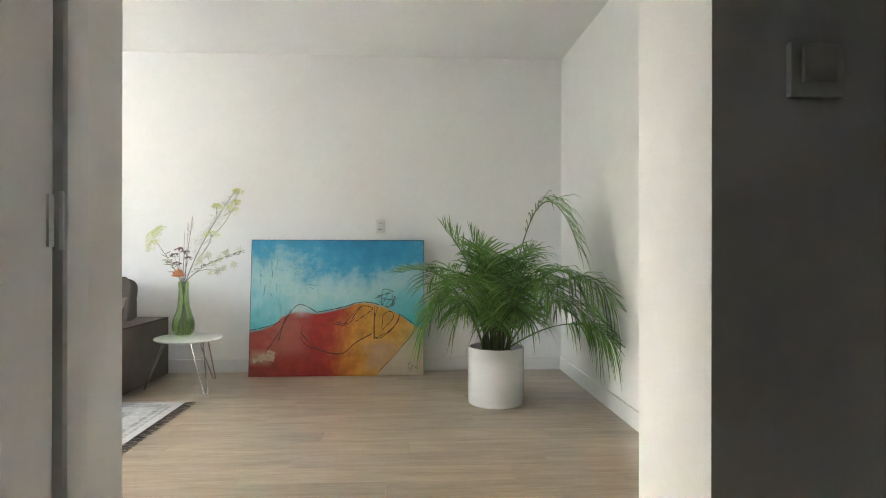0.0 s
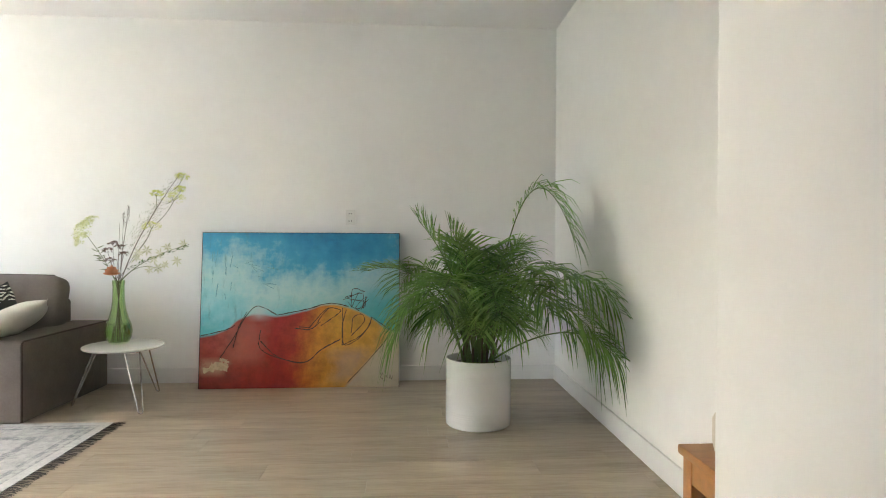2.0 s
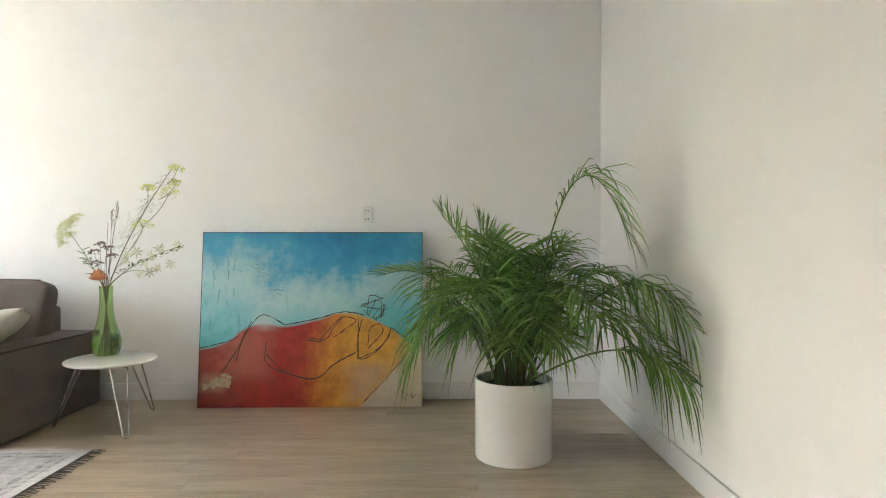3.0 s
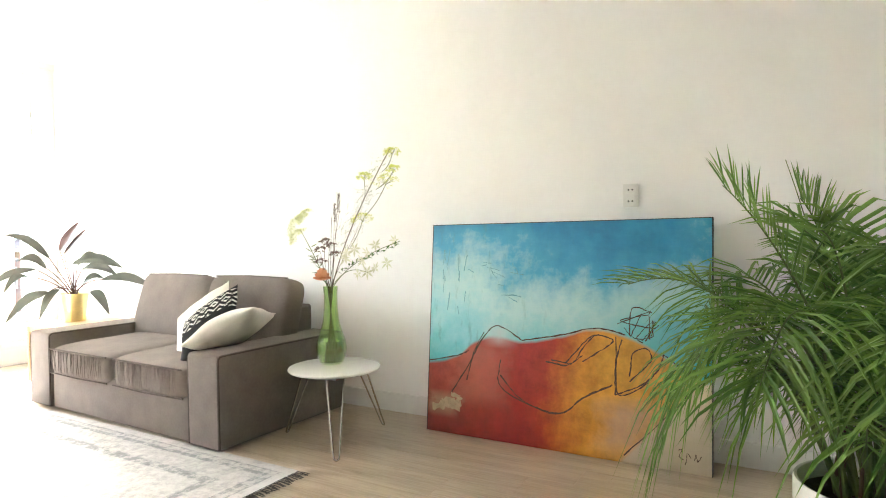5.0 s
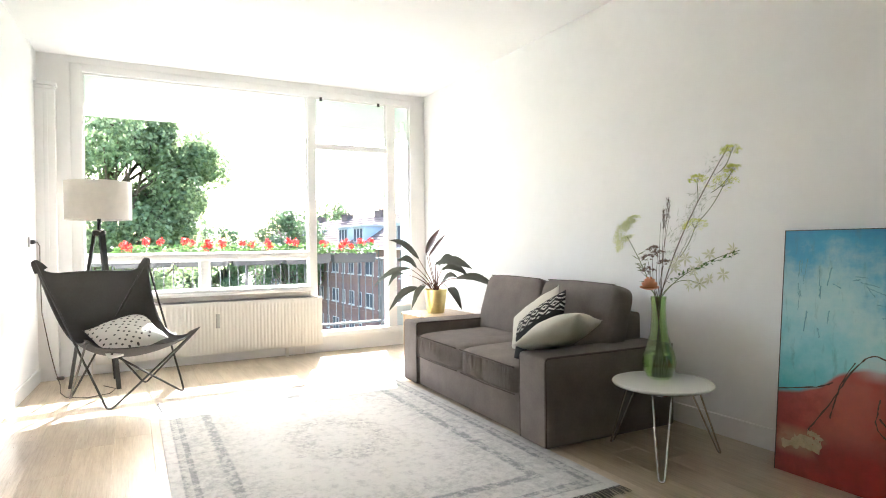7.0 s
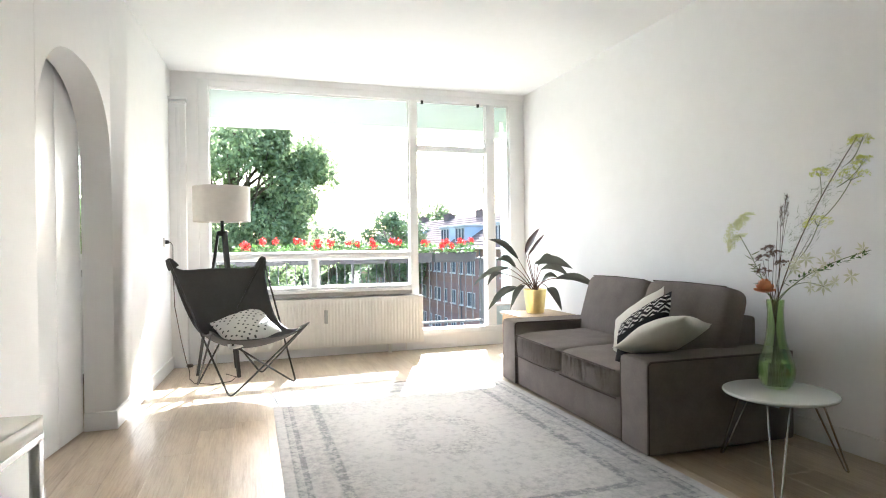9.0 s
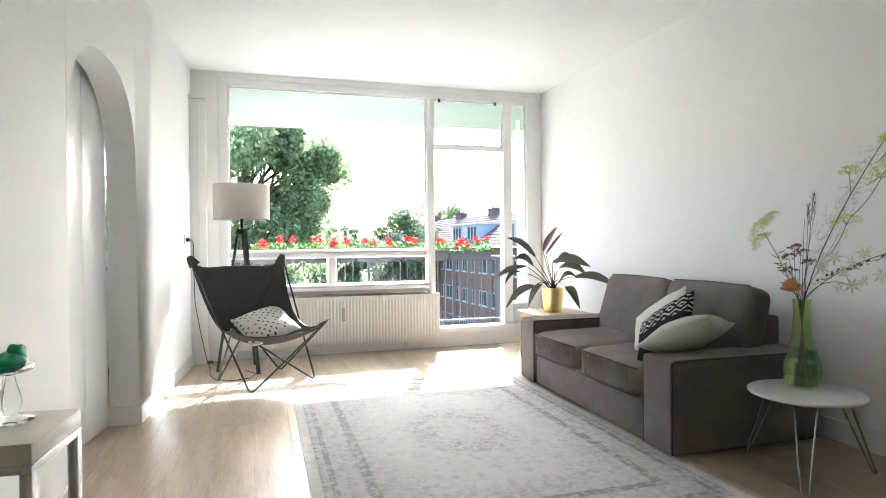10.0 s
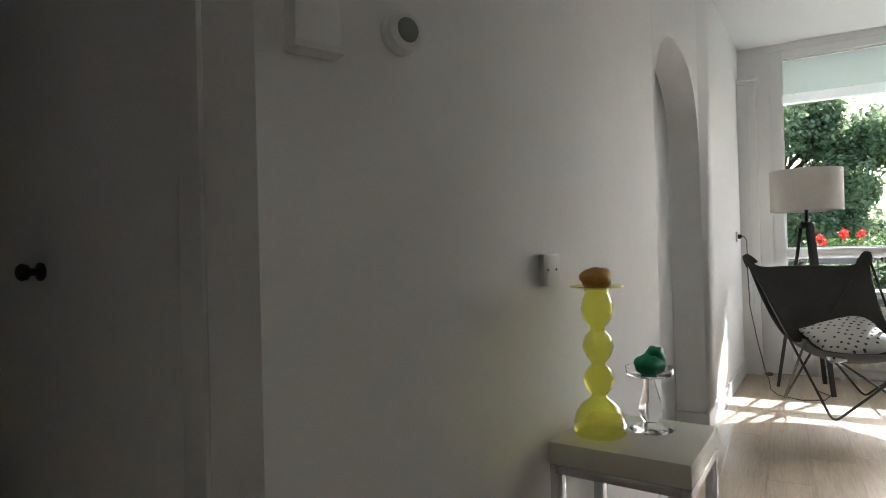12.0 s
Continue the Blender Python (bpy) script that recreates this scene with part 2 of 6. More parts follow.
def joined(*bms):
    out = bmesh.new()
    for b in bms:
        me = bpy.data.meshes.new("tmp")
        b.to_mesh(me)
        b.free()
        out.from_mesh(me)
        bpy.data.meshes.remove(me)
    return out


def bm_lathe(profile, steps=32, centre=(0, 0, 0)):
    bm = bmesh.new()
    rings = []
    for r, z in profile:
        if r < 1e-5:
            rings.append([bm.verts.new((centre[0], centre[1], centre[2] + z))])
        else:
            rings.append([bm.verts.new((centre[0] + r * math.cos(2 * math.pi * i / steps), centre[1] + r * math.sin(2 * math.pi * i / steps), centre[2] + z)) for i in range(steps)])
    for a, b in zip(rings, rings[1:]):
        for i in range(steps):
            j = (i + 1) % steps
            if len(a) == 1 and len(b) == 1:
                continue
            if len(a) == 1:
                bm.faces.new((a[0], b[i], b[j]))
            elif len(b) == 1:
                bm.faces.new((a[i], b[0], a[j])[::-1])
            else:
                bm.faces.new((a[i], b[i], b[j], a[j])[::-1])
    bmesh.ops.recalc_face_normals(bm, faces=bm.faces[:])
    return bm


def bm_tube(points, radius, sides=8, taper=None):
    """A rod along a line of points; taper: radius at the end."""
    pts = [Vector(p) for p in points]
    bm = bmesh.new()
    rings, up = [], Vector((0.123, 0.371, 0.92)).normalized()
    for i, p in enumerate(pts):
        d = (pts[min(i + 1, len(pts) - 1)] - pts[max(i - 1, 0)]).normalized()
        s = d.cross(up)
        if s.length < 0.05:
            s = d.cross(Vector((1, 0, 0)))
        s.normalize()
        u = s.cross(d).normalized()
        r = radius if taper is None else radius + (taper - radius) * i / (len(pts) - 1)
        rings.append([bm.verts.new(p + r * (math.cos(2 * math.pi * k / sides) * s + math.sin(2 * math.pi * k / sides) * u)) for k in range(sides)])
    for a, b in zip(rings, rings[1:]):
        for k in range(sides):
            bm.faces.new((a[k], a[(k + 1) % sides], b[(k + 1) % sides], b[k]))
    bm.faces.new(rings[0][::-1])
    bm.faces.new(rings[-1])
    bmesh.ops.recalc_face_normals(bm, faces=bm.faces[:])
    return bm


def bezier(a, b, c, n=12):
    a, b, c = Vector(a), Vector(b), Vector(c)
    return [a * (1 - t) ** 2 + b * 2 * t * (1 - t) + c * t * t for t in (i / (n - 1) for i in range(n))]


def rounded_path(points, r=0.06, n=6):
    """A line of points with its inner corners rounded."""
    pts = [Vector(p) for p in points]
    out = [pts[0]]
    for a, b, c in zip(pts, pts[1:], pts[2:]):
        p = b + (a - b).normalized() * r
        q = b + (c - b).normalized() * r
        out += bezier(p, b, q, n)
    return out + [pts[-1]]


def mesh_ob(name, bm, material, smooth=False):
    me = bpy.data.meshes.new(name)
    bm.to_mesh(me)
    bm.free()
    me.materials.append(material)
    if smooth:
        me.polygons.foreach_set("use_smooth", [True] * len(me.polygons))
        if smooth != "all":
            me.set_sharp_from_angle(angle=radians(35))
    return new(name, me)


def part(name, bm, material, parent, label="", smooth=True):
    ob = mesh_ob(name, bm, material, smooth)
    ob.parent = parent
    if parent is not None:
        ob.matrix_parent_inverse = parent.matrix_basis.inverted() if parent.parent is None else (parent.parent.matrix_basis @ parent.matrix_parent_inverse @ parent.matrix_basis).inverted()
    if label:
        ob["label"] = label
    return ob


def thing(name, label, category, group="", m=None):
    ob = new(name)
    ob.empty_display_size = 0.05
    if m is not None:
        ob.matrix_basis = m
    return tagged(ob, label, category, group)


def local(name, bm, material, parent, label="", smooth=True):
    """A part whose mesh is given in its thing's own axes."""
    ob = mesh_ob(name, bm, material, smooth)
    ob.parent = parent
    if label:
        ob["label"] = label
    return ob


def structure(name, bm, material, label="", smooth=False):
    return tagged(mesh_ob(name, bm, material, smooth), label, "", "", "structure")


# ---- the room's shell ----
N, E, W, CEIL = 5.60, 2.00, -4.88, 2.757
# the south wall runs a little askew: y of its room face along x
SW_LINE = [(0.12, 1.55), (-0.25, 1.72), (-0.6, 1.808), (-1.2, 1.818), (-1.75, 1.828), (-2.94, 1.866), (-4.88, 1.975)]


def south_y(x):
    for (xa, ya), (xb, yb) in zip(SW_LINE, SW_LINE[1:]):
        if xb <= x <= xa:
            return ya + (yb - ya) * (xa - x) / (xa - xb)
    return SW_LINE[0][1] if x > 0 else SW_LINE[-1][1]


ARCH_C, ARCH_HW, ARCH_SPRING, ARCH_RISE = -2.345, 0.60, 1.50, 0.585


def arch_z(x):
    k = abs(x - ARCH_C) / ARCH_HW
    return ARCH_SPRING + ARCH_RISE * max(0.0, 1 - k ** 2.5) ** 0.4


def south_wall():
    """Columns along x; the arch is left open, with its soffit and jambs."""
    bm = bmesh.new()
    near, R = ARCH_C + ARCH_HW, 0.008      # the arris on the hall side is rounded
    xs = [0.12, 0.0, -0.12, -0.25, -0.4, -0.6, -0.9, -1.2] + [near + R * (1 - math.sin(math.pi / 2 * i / 6)) for i in range(6)] + [near]
    inner = [ARCH_C + ARCH_HW * math.cos(math.pi * i / 28) for i in range(1, 28)]
    xs = xs + inner + [ARCH_C - ARCH_HW, -3.4, -4.0, W]
    T = 0.165
    cols = []
    for x in xs:
        inside = abs(x - ARCH_C) < ARCH_HW - 1e-6
        z0 = arch_z(x) if inside else (0.0)
        yf = south_y(x)
        fall = R - math.sqrt(max(0.0, R * R - max(0.0, near + R - x) ** 2)) if not inside and x > ARCH_C else 0.0
        cols.append((x, inside, [bm.verts.new((x, yf - fall, z0)), bm.verts.new((x, yf, CEIL)), bm.verts.new((x, yf - T, z0)), bm.verts.new((x, yf - T, CEIL))]))
    spring = {}
    for k in (ARCH_C + ARCH_HW, ARCH_C - ARCH_HW):
        yf = south_y(k)
        spring[round(k, 4)] = (bm.verts.new((k, yf - (R * (1 - ARCH_SPRING / CEIL) if k > ARCH_C else 0.0), ARCH_SPRING)), bm.verts.new((k, yf - T, ARCH_SPRING)))
    for (xa, ia, a), (xb, ib, b) in zip(cols, cols[1:]):
        a0, a2, b0, b2 = a[0], a[2], b[0], b[2]
        if ib and not ia:
            a0, a2 = spring[round(xa, 4)]
        if ia and not ib:
            b0, b2 = spring[round(xb, 4)]
        bm.faces.new((a0, b0, b[1], a[1]))
        bm.faces.new((a2, a[3], b[3], b2))
        if ia or ib:
            bm.faces.new((a0, a2, b2, b0))
    for k in (ARCH_C + ARCH_HW, ARCH_C - ARCH_HW):
        col = next(c for c in cols if abs(c[0] - k) < 1e-6)[2]
        s = spring[round(k, 4)]
        bm.faces.new((col[0], col[2], s[1], s[0]))
    a, b = cols[0][2], cols[-1][2]
    bm.faces.new((a[0], a[1], a[3], a[2]))
    bm.faces.new((b[0], b[2], b[3], b[1]))
    bmesh.ops.recalc_face_normals(bm, faces=bm.faces[:])
    return bm


structure("wall_north", bm_box(W - 0.2, E + 0.2, N, N + 0.2, -0.1, CEIL + 0.1), M_WALL, "white painted plaster wall")
structure("wall_east", bm_box(E, E + 0.2, -2.2, N, -0.1, CEIL + 0.1), M_WALL, "white painted plaster wall")
wall_south = structure("wall_south", south_wall(), M_WALL, "white plaster wall with an arched opening", True)
# the wall's end beside the way in from the hall
hall_end = bm_box(1.10, E, 1.29, 1.49, 0, CEIL, 0.008)
for v in hall_end.verts:
    if v.co.x < 1.5:
        v.co.x += 0.010 if v.co.y < 1.4 else -0.024
structure("wall_hall_east", hall_end, M_WALL, "white plastered wall end beside the hall", True)
hall_west = structure("wall_hall_west", joined(bm_box(-0.10, 0.12, -2.0, 0.50, 0, CEIL), bm_box(-0.10, 0.12, 0.50, 1.378, 2.05, CEIL)), M_WALL, "white plastered hall wall", True)
structure("wall_hall_south", bm_box(-0.10, E, -2.2, -2.0, 0, CEIL), M_WALL, "white plastered hall wall")
# window wall below and beside the frame
structure("wall_west", joined(bm_box(W - 0.22, W - 0.012, 1.60, 4.268, 0, 0.655), bm_box(W - 0.22, W - 0.012, 4.268, N, 0, 0.148),
                              bm_box(W - 0.22, W, 1.60, 2.21, 0.655, CEIL), bm_box(W - 0.22, W - 0.005, 2.21, N, 2.70, CEIL)), M_WALL, "white painted window wall")
structure("ceiling", bm_box(W - 0.22, E + 0.2, -2.2, N, CEIL, CEIL + 0.15), M_CEIL, "plain white ceiling")
# kitchen behind the arch
structure("wall_kitchen_south", bm_box(W - 0.2, -0.1, -1.6, -1.4, 0, CEIL), M_WALL)
structure("wall_kitchen_west", joined(bm_box(W - 0.2, W, -1.4, -0.4, 0, CEIL), bm_box(W - 0.2, W, 1.35, 1.60, 0, CEIL), bm_box(W - 0.2, W, -0.4, 1.35, 0, 1.0), bm_box(W - 0.2, W, -0.4, 1.35, 2.4, CEIL)), M_WALL)

# floor: subfloor here, planks at the end of the file
floor = structure("floor", bm_box(W - 0.22, E + 0.2, -2.2, N, -0.12, -0.012), M_SUBFLOOR, "bleached oak laminate plank floor")

# baseboards
structure("baseboard_north", bm_box(W, E, N - 0.014, N, 0.0, 0.115, 0.004), M_TRIM, "white baseboard")
structure("baseboard_east", bm_box(E - 0.014, E, 1.49, N - 0.014, 0.0, 0.115, 0.004), M_TRIM, "white baseboard")


def south_baseboard(xa, xb):
    bm = bmesh.new()
    n = 10
    rows = []
    for i in range(n + 1):
        x = xa + (xb - xa) * i / n
        y = south_y(x)
        rows.append([bm.verts.new((x, y + d, z)) for d, z in ((-0.003, 0.0), (0.014, 0.0), (0.014, 0.105), (0.009, 0.112), (-0.003, 0.112))])
    for a, b in zip(rows, rows[1:]):
        for k in range(5):
            bm.faces.new((a[k], a[(k + 1) % 5], b[(k + 1) % 5], b[k]))
    bm.faces.new(rows[0][::-1])
    bm.faces.new(rows[-1])
    bmesh.ops.recalc_face_normals(bm, faces=bm.faces[:])
    return bm


structure("baseboard_south", joined(south_baseboard(0.12, ARCH_C + ARCH_HW), south_baseboard(ARCH_C - ARCH_HW - 0.012, W + 0.02),
          bm_box(ARCH_C - ARCH_HW - 0.002, ARCH_C - ARCH_HW + 0.014, 1.70, south_y(-2.945) + 0.016, 0, 0.112, 0.004)), M_TRIM, "white baseboard")

# boarded panel closing most of the arch, on the kitchen side, standing a little askew
panel = thing("sliding_door", "plain white boarded door panel closing the arched opening", "door", m=pose(-2.90, 1.672, 0, 0, 0, -7.5))
for k in range(5):
    local("board", bm_box(0.002 + 0.30 * k, 0.299 + 0.30 * k, 0.0, 0.030, 0.012, 2.14, 0.003), M_FRAME, panel)
local("edge_strip", bm_box(-0.012, 0.0, -0.002, 0.032, 0.012, 2.14, 0.004), M_FRAME, panel)
local("track", bm_box(-0.02, 1.52, -0.02, 0.03, 2.142, 2.18, 0.003), M_FRAME, panel)

# casing for pipes in the window corner
casing = thing("pipe_casing", "white painted pipe casing in the window corner", "pipe casing")
part("box", bm_box(W, W + 0.10, 1.965, 2.11, 0, 2.46, 0.005), M_WALL, casing)
part("cap", joined(bm_box(W, W + 0.125, 1.965, 2.125, 2.46, 2.485, 0.004), bm_box(W, W + 0.11, 1.965, 2.115, 2.43, 2.445, 0.003)), M_FRAME, casing)
part("panel_bead", bm_box(W + 0.10, W + 0.108, 2.03, 2.06, 0.12, 2.40, 0.003), M_FRAME, casing)

# ---- the big window ----
X0, X1 = W - 0.09, W - 0.012         # depth of the frame
window = tagged(new("window_1"), "wide white-painted window with balcony door and sidelight", "window", "", "structure")


def wbar(name, y0, y1, z0, z1, xa=X0, xb=X1, b=0.006, material=None, parent=None):
    return part(name, bm_box(xa, xb, y0, y1, z0, z1, b), material or M_FRAME, parent or window)


wbar("jamb", 2.21, 2.30, 0.655, 2.70)
wbar("head", 2.30, 5.419, 2.632, 2.70)
wbar("mid_post", 4.268, 4.354, 0.15, 2.632)
wbar("door_post", 5.141, 5.242, 0.21, 2.632)
wbar("jamb", 5.419, 5.595, 0.15, 2.70)
wbar("sill", 2.21, 4.268, 0.656, 0.698, X0 - 0.06, X1 + 0.05)
# added grey strip that stands in for the shadow below the sill
wbar("apron", 2.21, 4.268, 0.598, 0.654, X1 - 0.012, X1 + 0.03, 0.003, M_GREYSHADOW)
wbar("rail", 2.30, 4.268, 0.973, 1.043)
wbar("mullion", 3.232, 3.31, 0.698, 0.973)
wbar("transom", 4.354, 5.141, 2.10, 2.152)
wbar("threshold", 4.354, 5.419, 0.149, 0.208, X0 - 0.06, X1 + 0.02)
wbar("sidelight_panel", 5.242, 5.419, 0.208, 0.42, X0 + 0.03, X0 + 0.05, 0.002, M_FROST)
wbar("sidelight_rail", 5.242, 5.419, 0.42, 0.445, X0 + 0.01, X1 - 0.01, 0.003)
# beads round the panes
for y0, y1, z0, z1 in ((2.30, 4.268, 1.043, 2.632), (2.30, 3.232, 0.698, 0.973), (3.31, 4.268, 0.698, 0.973), (4.354, 5.141, 2.152, 2.632), (5.242, 5.419, 0.445, 2.632)):
    t = 0.012
    part("glazing_bead", joined(bm_box(X0 + 0.02, X0 + 0.045, y0, y0 + t, z0, z1), bm_box(X0 + 0.02, X0 + 0.045, y1 - t, y1, z0, z1),
         bm_box(X0 + 0.02, X0 + 0.045, y0 + t, y1 - t, z0, z0 + t), bm_box(X0 + 0.02, X0 + 0.045, y0 + t, y1 - t, z1 - t, z1)), M_FRAME, window, smooth=False)
    pane = part("pane", bm_box(X0 + 0.030, X0 + 0.035, y0 + 0.006, y1 - 0.006, z0 + 0.006, z1 - 0.006), M_PANE, window, smooth=False)
    pane.visible_shadow = False
for yc in (4.41, 5.045):
    part("catch", joined(bm_box(X1 - 0.004, X1 + 0.012, yc - 0.013, yc + 0.013, 2.592, 2.632, 0.003)), M_DARKPLASTIC, window, "small black window catch")
part("stay", bm_tube(rounded_path([(X1 + 0.004, 4.66, 2.17), (X1 + 0.02, 4.72, 2.178), (X1 + 0.015, 4.86, 2.182)], 0.02), 0.006), M_CHROME, window, "steel window stay")
part("window_board", bm_box(X1 + 0.05, X1 + 0.075, 2.21, 4.268, 0.64, 0.667, 0.004), M_FRAME, window)

# balcony door, standing open outwards
door = tagged(new("door_1"), "white glazed balcony door standing open outwards", "door", "", "structure")
door.matrix_basis = pose(X0 - 0.005, 5.125, 0.215, 0, 0, -23.0)
DH, DW = 1.88, 0.75
for nm, bx in (("stile", (-0.09, 0.0, 0, 0.042, 0, DH)), ("stile", (-DW, -DW + 0.09, 0, 0.042, 0, DH)), ("top_rail", (-DW + 0.09, -0.09, 0, 0.042, DH - 0.09, DH)),
               ("bottom_rail", (-DW + 0.09, -0.09, 0, 0.042, 0, 0.12)), ("lock_rail", (-DW + 0.09, -0.09, 0, 0.042, 0.42, 0.50))):
    local(nm, bm_box(*bx, 0.004), M_FRAME, door)
local("lower_panel", bm_box(-DW + 0.09, -0.09, 0.014, 0.028, 0.12, 0.42), M_FRAME, door)
pane = local("pane", bm_box(-DW + 0.085, -0.085, 0.018, 0.023, 0.495, DH - 0.085), M_PANE, door, smooth=False)
pane.visible_shadow = False
local("handle", joined(bm_box(-DW + 0.03, -DW + 0.06, -0.012, 0.0, 0.86, 1.02, 0.003), bm_tube(rounded_path([(-DW + 0.045, -0.01, 0.96), (-DW + 0.045, -0.05, 0.96), (-DW + 0.16, -0.05, 0.96)], 0.015), 0.009)), M_CHROME, door, "steel lever handle")

# kitchen window
kw = tagged(new("window_2"), "white kitchen window", "window", "", "structure")
for nm, a in (("jamb", (-0.4, -0.33, 1.0, 2.4)), ("jamb", (1.28, 1.35, 1.0, 2.4)), ("head", (-0.33, 1.28, 2.33, 2.4)), ("sill", (-0.33, 1.28, 1.0, 1.06)), ("mullion", (0.45, 0.51, 1.06, 2.33))):
    part(nm, bm_box(W - 0.12, W - 0.05, *a, 0.005), M_FRAME, kw)
for a in ((-0.33, 0.45), (0.51, 1.28)):
    pane = part("pane", bm_box(W - 0.09, W - 0.085, a[0], a[1], 1.06, 2.33), M_PANE, kw, smooth=False)
    pane.visible_shadow = False

# hall door
hall_door = tagged(new("door_2"), "closed grey-white hall door with a black knob", "door", "", "structure")
part("leaf", bm_box(0.075, 0.112, 0.545, 1.352, 0.01, 2.02, 0.004), M_GREYWALL, hall_door)
part("door_frame", joined(bm_box(0.06, 0.128, 1.357, 1.425, 0, 2.05, 0.012, 3), bm_box(0.06, 0.128, 0.50, 0.541, 0, 2.05, 0.006), bm_box(0.06, 0.128, 0.541, 1.357, 2.025, 2.05, 0.004)), M_GREYWALL, hall_door)
part("knob", joined(bm_lathe([(0, 0), (0.020, 0), (0.020, 0.005), (0.008, 0.009), (0.008, 0.025), (0.017, 0.030), (0.019, 0.040), (0.014, 0.046), (0, 0.048)], 20)), M_BLACKIRON, hall_door, "black turned door knob").matrix_basis = pose(0.112, 0.873, 1.065, 0, 90, 0)
for z in (0.25, 1.11, 1.80):
    part("hinge", joined(bm_tube([(0.118, 1.355, z - 0.045), (0.118, 1.355, z + 0.045)], 0.008, 10), bm_box(0.108, 0.116, 1.335, 1.353, z - 0.04, z + 0.04, 0.001)), M_GREYWALL, hall_door)

# ---- rug ----
def rug_material(x0, x1, y0, y1):
    m, n, l, b = mat("distressed_oriental_rug")
    tc = n.new("ShaderNodeTexCoord").outputs["Object"]
    sep = n.new("ShaderNodeSeparateXYZ")
    l.new(tc, sep.inputs[0])
    hx, hy = (x1 - x0) / 2, (y1 - y0) / 2
    ax = math_node(n, l, "ABSOLUTE", math_node(n, l, "SUBTRACT", sep.outputs[0], (x0 + x1) / 2))
    ay = math_node(n, l, "ABSOLUTE", math_node(n, l, "SUBTRACT", sep.outputs[1], (y0 + y1) / 2))
    d = math_node(n, l, "MINIMUM", math_node(n, l, "SUBTRACT", hx, ax), math_node(n, l, "SUBTRACT", hy, ay))   # distance from the rim
    white, pale, grey, dark = (0.58, 0.575, 0.565), (0.48, 0.48, 0.475), (0.27, 0.28, 0.29), (0.15, 0.16, 0.17)
    rim = ramp(n, l, math_node(n, l, "MULTIPLY", d, 2.0), [(0.0, white), (0.10, white), (0.115, grey), (0.135, pale), (0.18, pale), (0.19, grey), (0.24, grey), (0.25, pale), (0.30, pale), (0.47, pale), (0.50, grey), (0.58, grey), (0.60, pale), (1.0, white)])
    rim.node.color_ramp.interpolation = "LINEAR"
    vo = n.new("ShaderNodeTexVoronoi")
    vo.feature, vo.inputs["Scale"].default_value = "DISTANCE_TO_EDGE", 17.0
    l.new(tc, vo.inputs["Vector"])
    motif = ramp(n, l, vo.outputs["Distance"], [(0.02, (1, 1, 1)), (0.10, (0, 0, 0))])
    ox = math_node(n, l, "MULTIPLY", math_node(n, l, "DIVIDE", ax, hx), 1.0)
    oy = math_node(n, l, "DIVIDE", ay, hy)
    rr = math_node(n, l, "SQRT", math_node(n, l, "ADD", math_node(n, l, "MULTIPLY", ox, ox), math_node(n, l, "MULTIPLY", oy, oy)))
    wob = noise_node(n, l, 9.0, 4.0, tc, 0.65)
    rr = math_node(n, l, "ADD", rr, math_node(n, l, "MULTIPLY", math_node(n, l, "SUBTRACT", wob, 0.5), 0.35))
    med = ramp(n, l, rr, [(0.0, (0.15,) * 3), (0.14, (0.25,) * 3), (0.22, (1.0,) * 3), (0.30, (0.75,) * 3), (0.37, (0.1,) * 3), (0.55, (0.05,) * 3), (0.74, (0.65,) * 3), (0.92, (0.3,) * 3)])
    wear = ramp(n, l, noise_node(n, l, 3.2, 5.0, tc, 0.7), [(0.40, (0, 0, 0)), (0.62, (1, 1, 1))])
    spots = ramp(n, l, noise_node(n, l, 38.0, 4.0, tc, 0.7), [(0.42, (0, 0, 0)), (0.58, (1, 1, 1))])
    k = math_node(n, l, "MULTIPLY", med, math_node(n, l, "MULTIPLY", spots, 0.75))
    k2 = math_node(n, l, "MULTIPLY", motif, math_node(n, l, "MULTIPLY", wear, 0.10))
    f = math_node(n, l, "MINIMUM", math_node(n, l, "ADD", k, k2), 1.0)
    col = mix_col(n, l, f, rim, grey)
    # small repeating border motifs
    chk = n.new("ShaderNodeTexChecker")
    chk.inputs["Scale"].default_value = 42.0
    l.new(tc, chk.inputs["Vector"])
    inb = ramp(n, l, math_node(n, l, "MULTIPLY", d, 2.0), [(0.11, (0, 0, 0)), (0.13, (1, 1, 1)), (0.18, (0.2,) * 3), (0.24, (0.8,) * 3), (0.26, (0.1,) * 3), (0.48, (0.15,) * 3), (0.51, (0.6,) * 3), (0.58, (0.6,) * 3), (0.60, (0, 0, 0))])
    col = mix_col(n, l, math_node(n, l, "MULTIPLY", math_node(n, l, "MULTIPLY", chk.outputs["Fac"], inb), math_node(n, l, "MULTIPLY", spots, 0.7)), col, dark)
    blot = ramp(n, l, noise_node(n, l, 15.0, 8.0, tc, 0.78), [(0.50, (0, 0, 0)), (0.60, (1, 1, 1))])
    col = mix_col(n, l, math_node(n, l, "MULTIPLY", blot, 0.40), col, (0.27, 0.28, 0.30))
    fade = ramp(n, l, noise_node(n, l, 20.0, 7.0, tc, 0.78), [(0.46, (0, 0, 0)), (0.58, (1, 1, 1))])
    col = mix_col(n, l, math_node(n, l, "MULTIPLY", fade, 0.65), col, white)
    l.new(col, b.inputs["Base Color"])
    b.inputs["Roughness"].default_value, b.inputs["Specular IOR Level"].default_value = 0.95, 0.15
    bump(n, l, b, noise_node(n, l, 260.0, 2.0, tc), 0.5, 0.003)
    return m


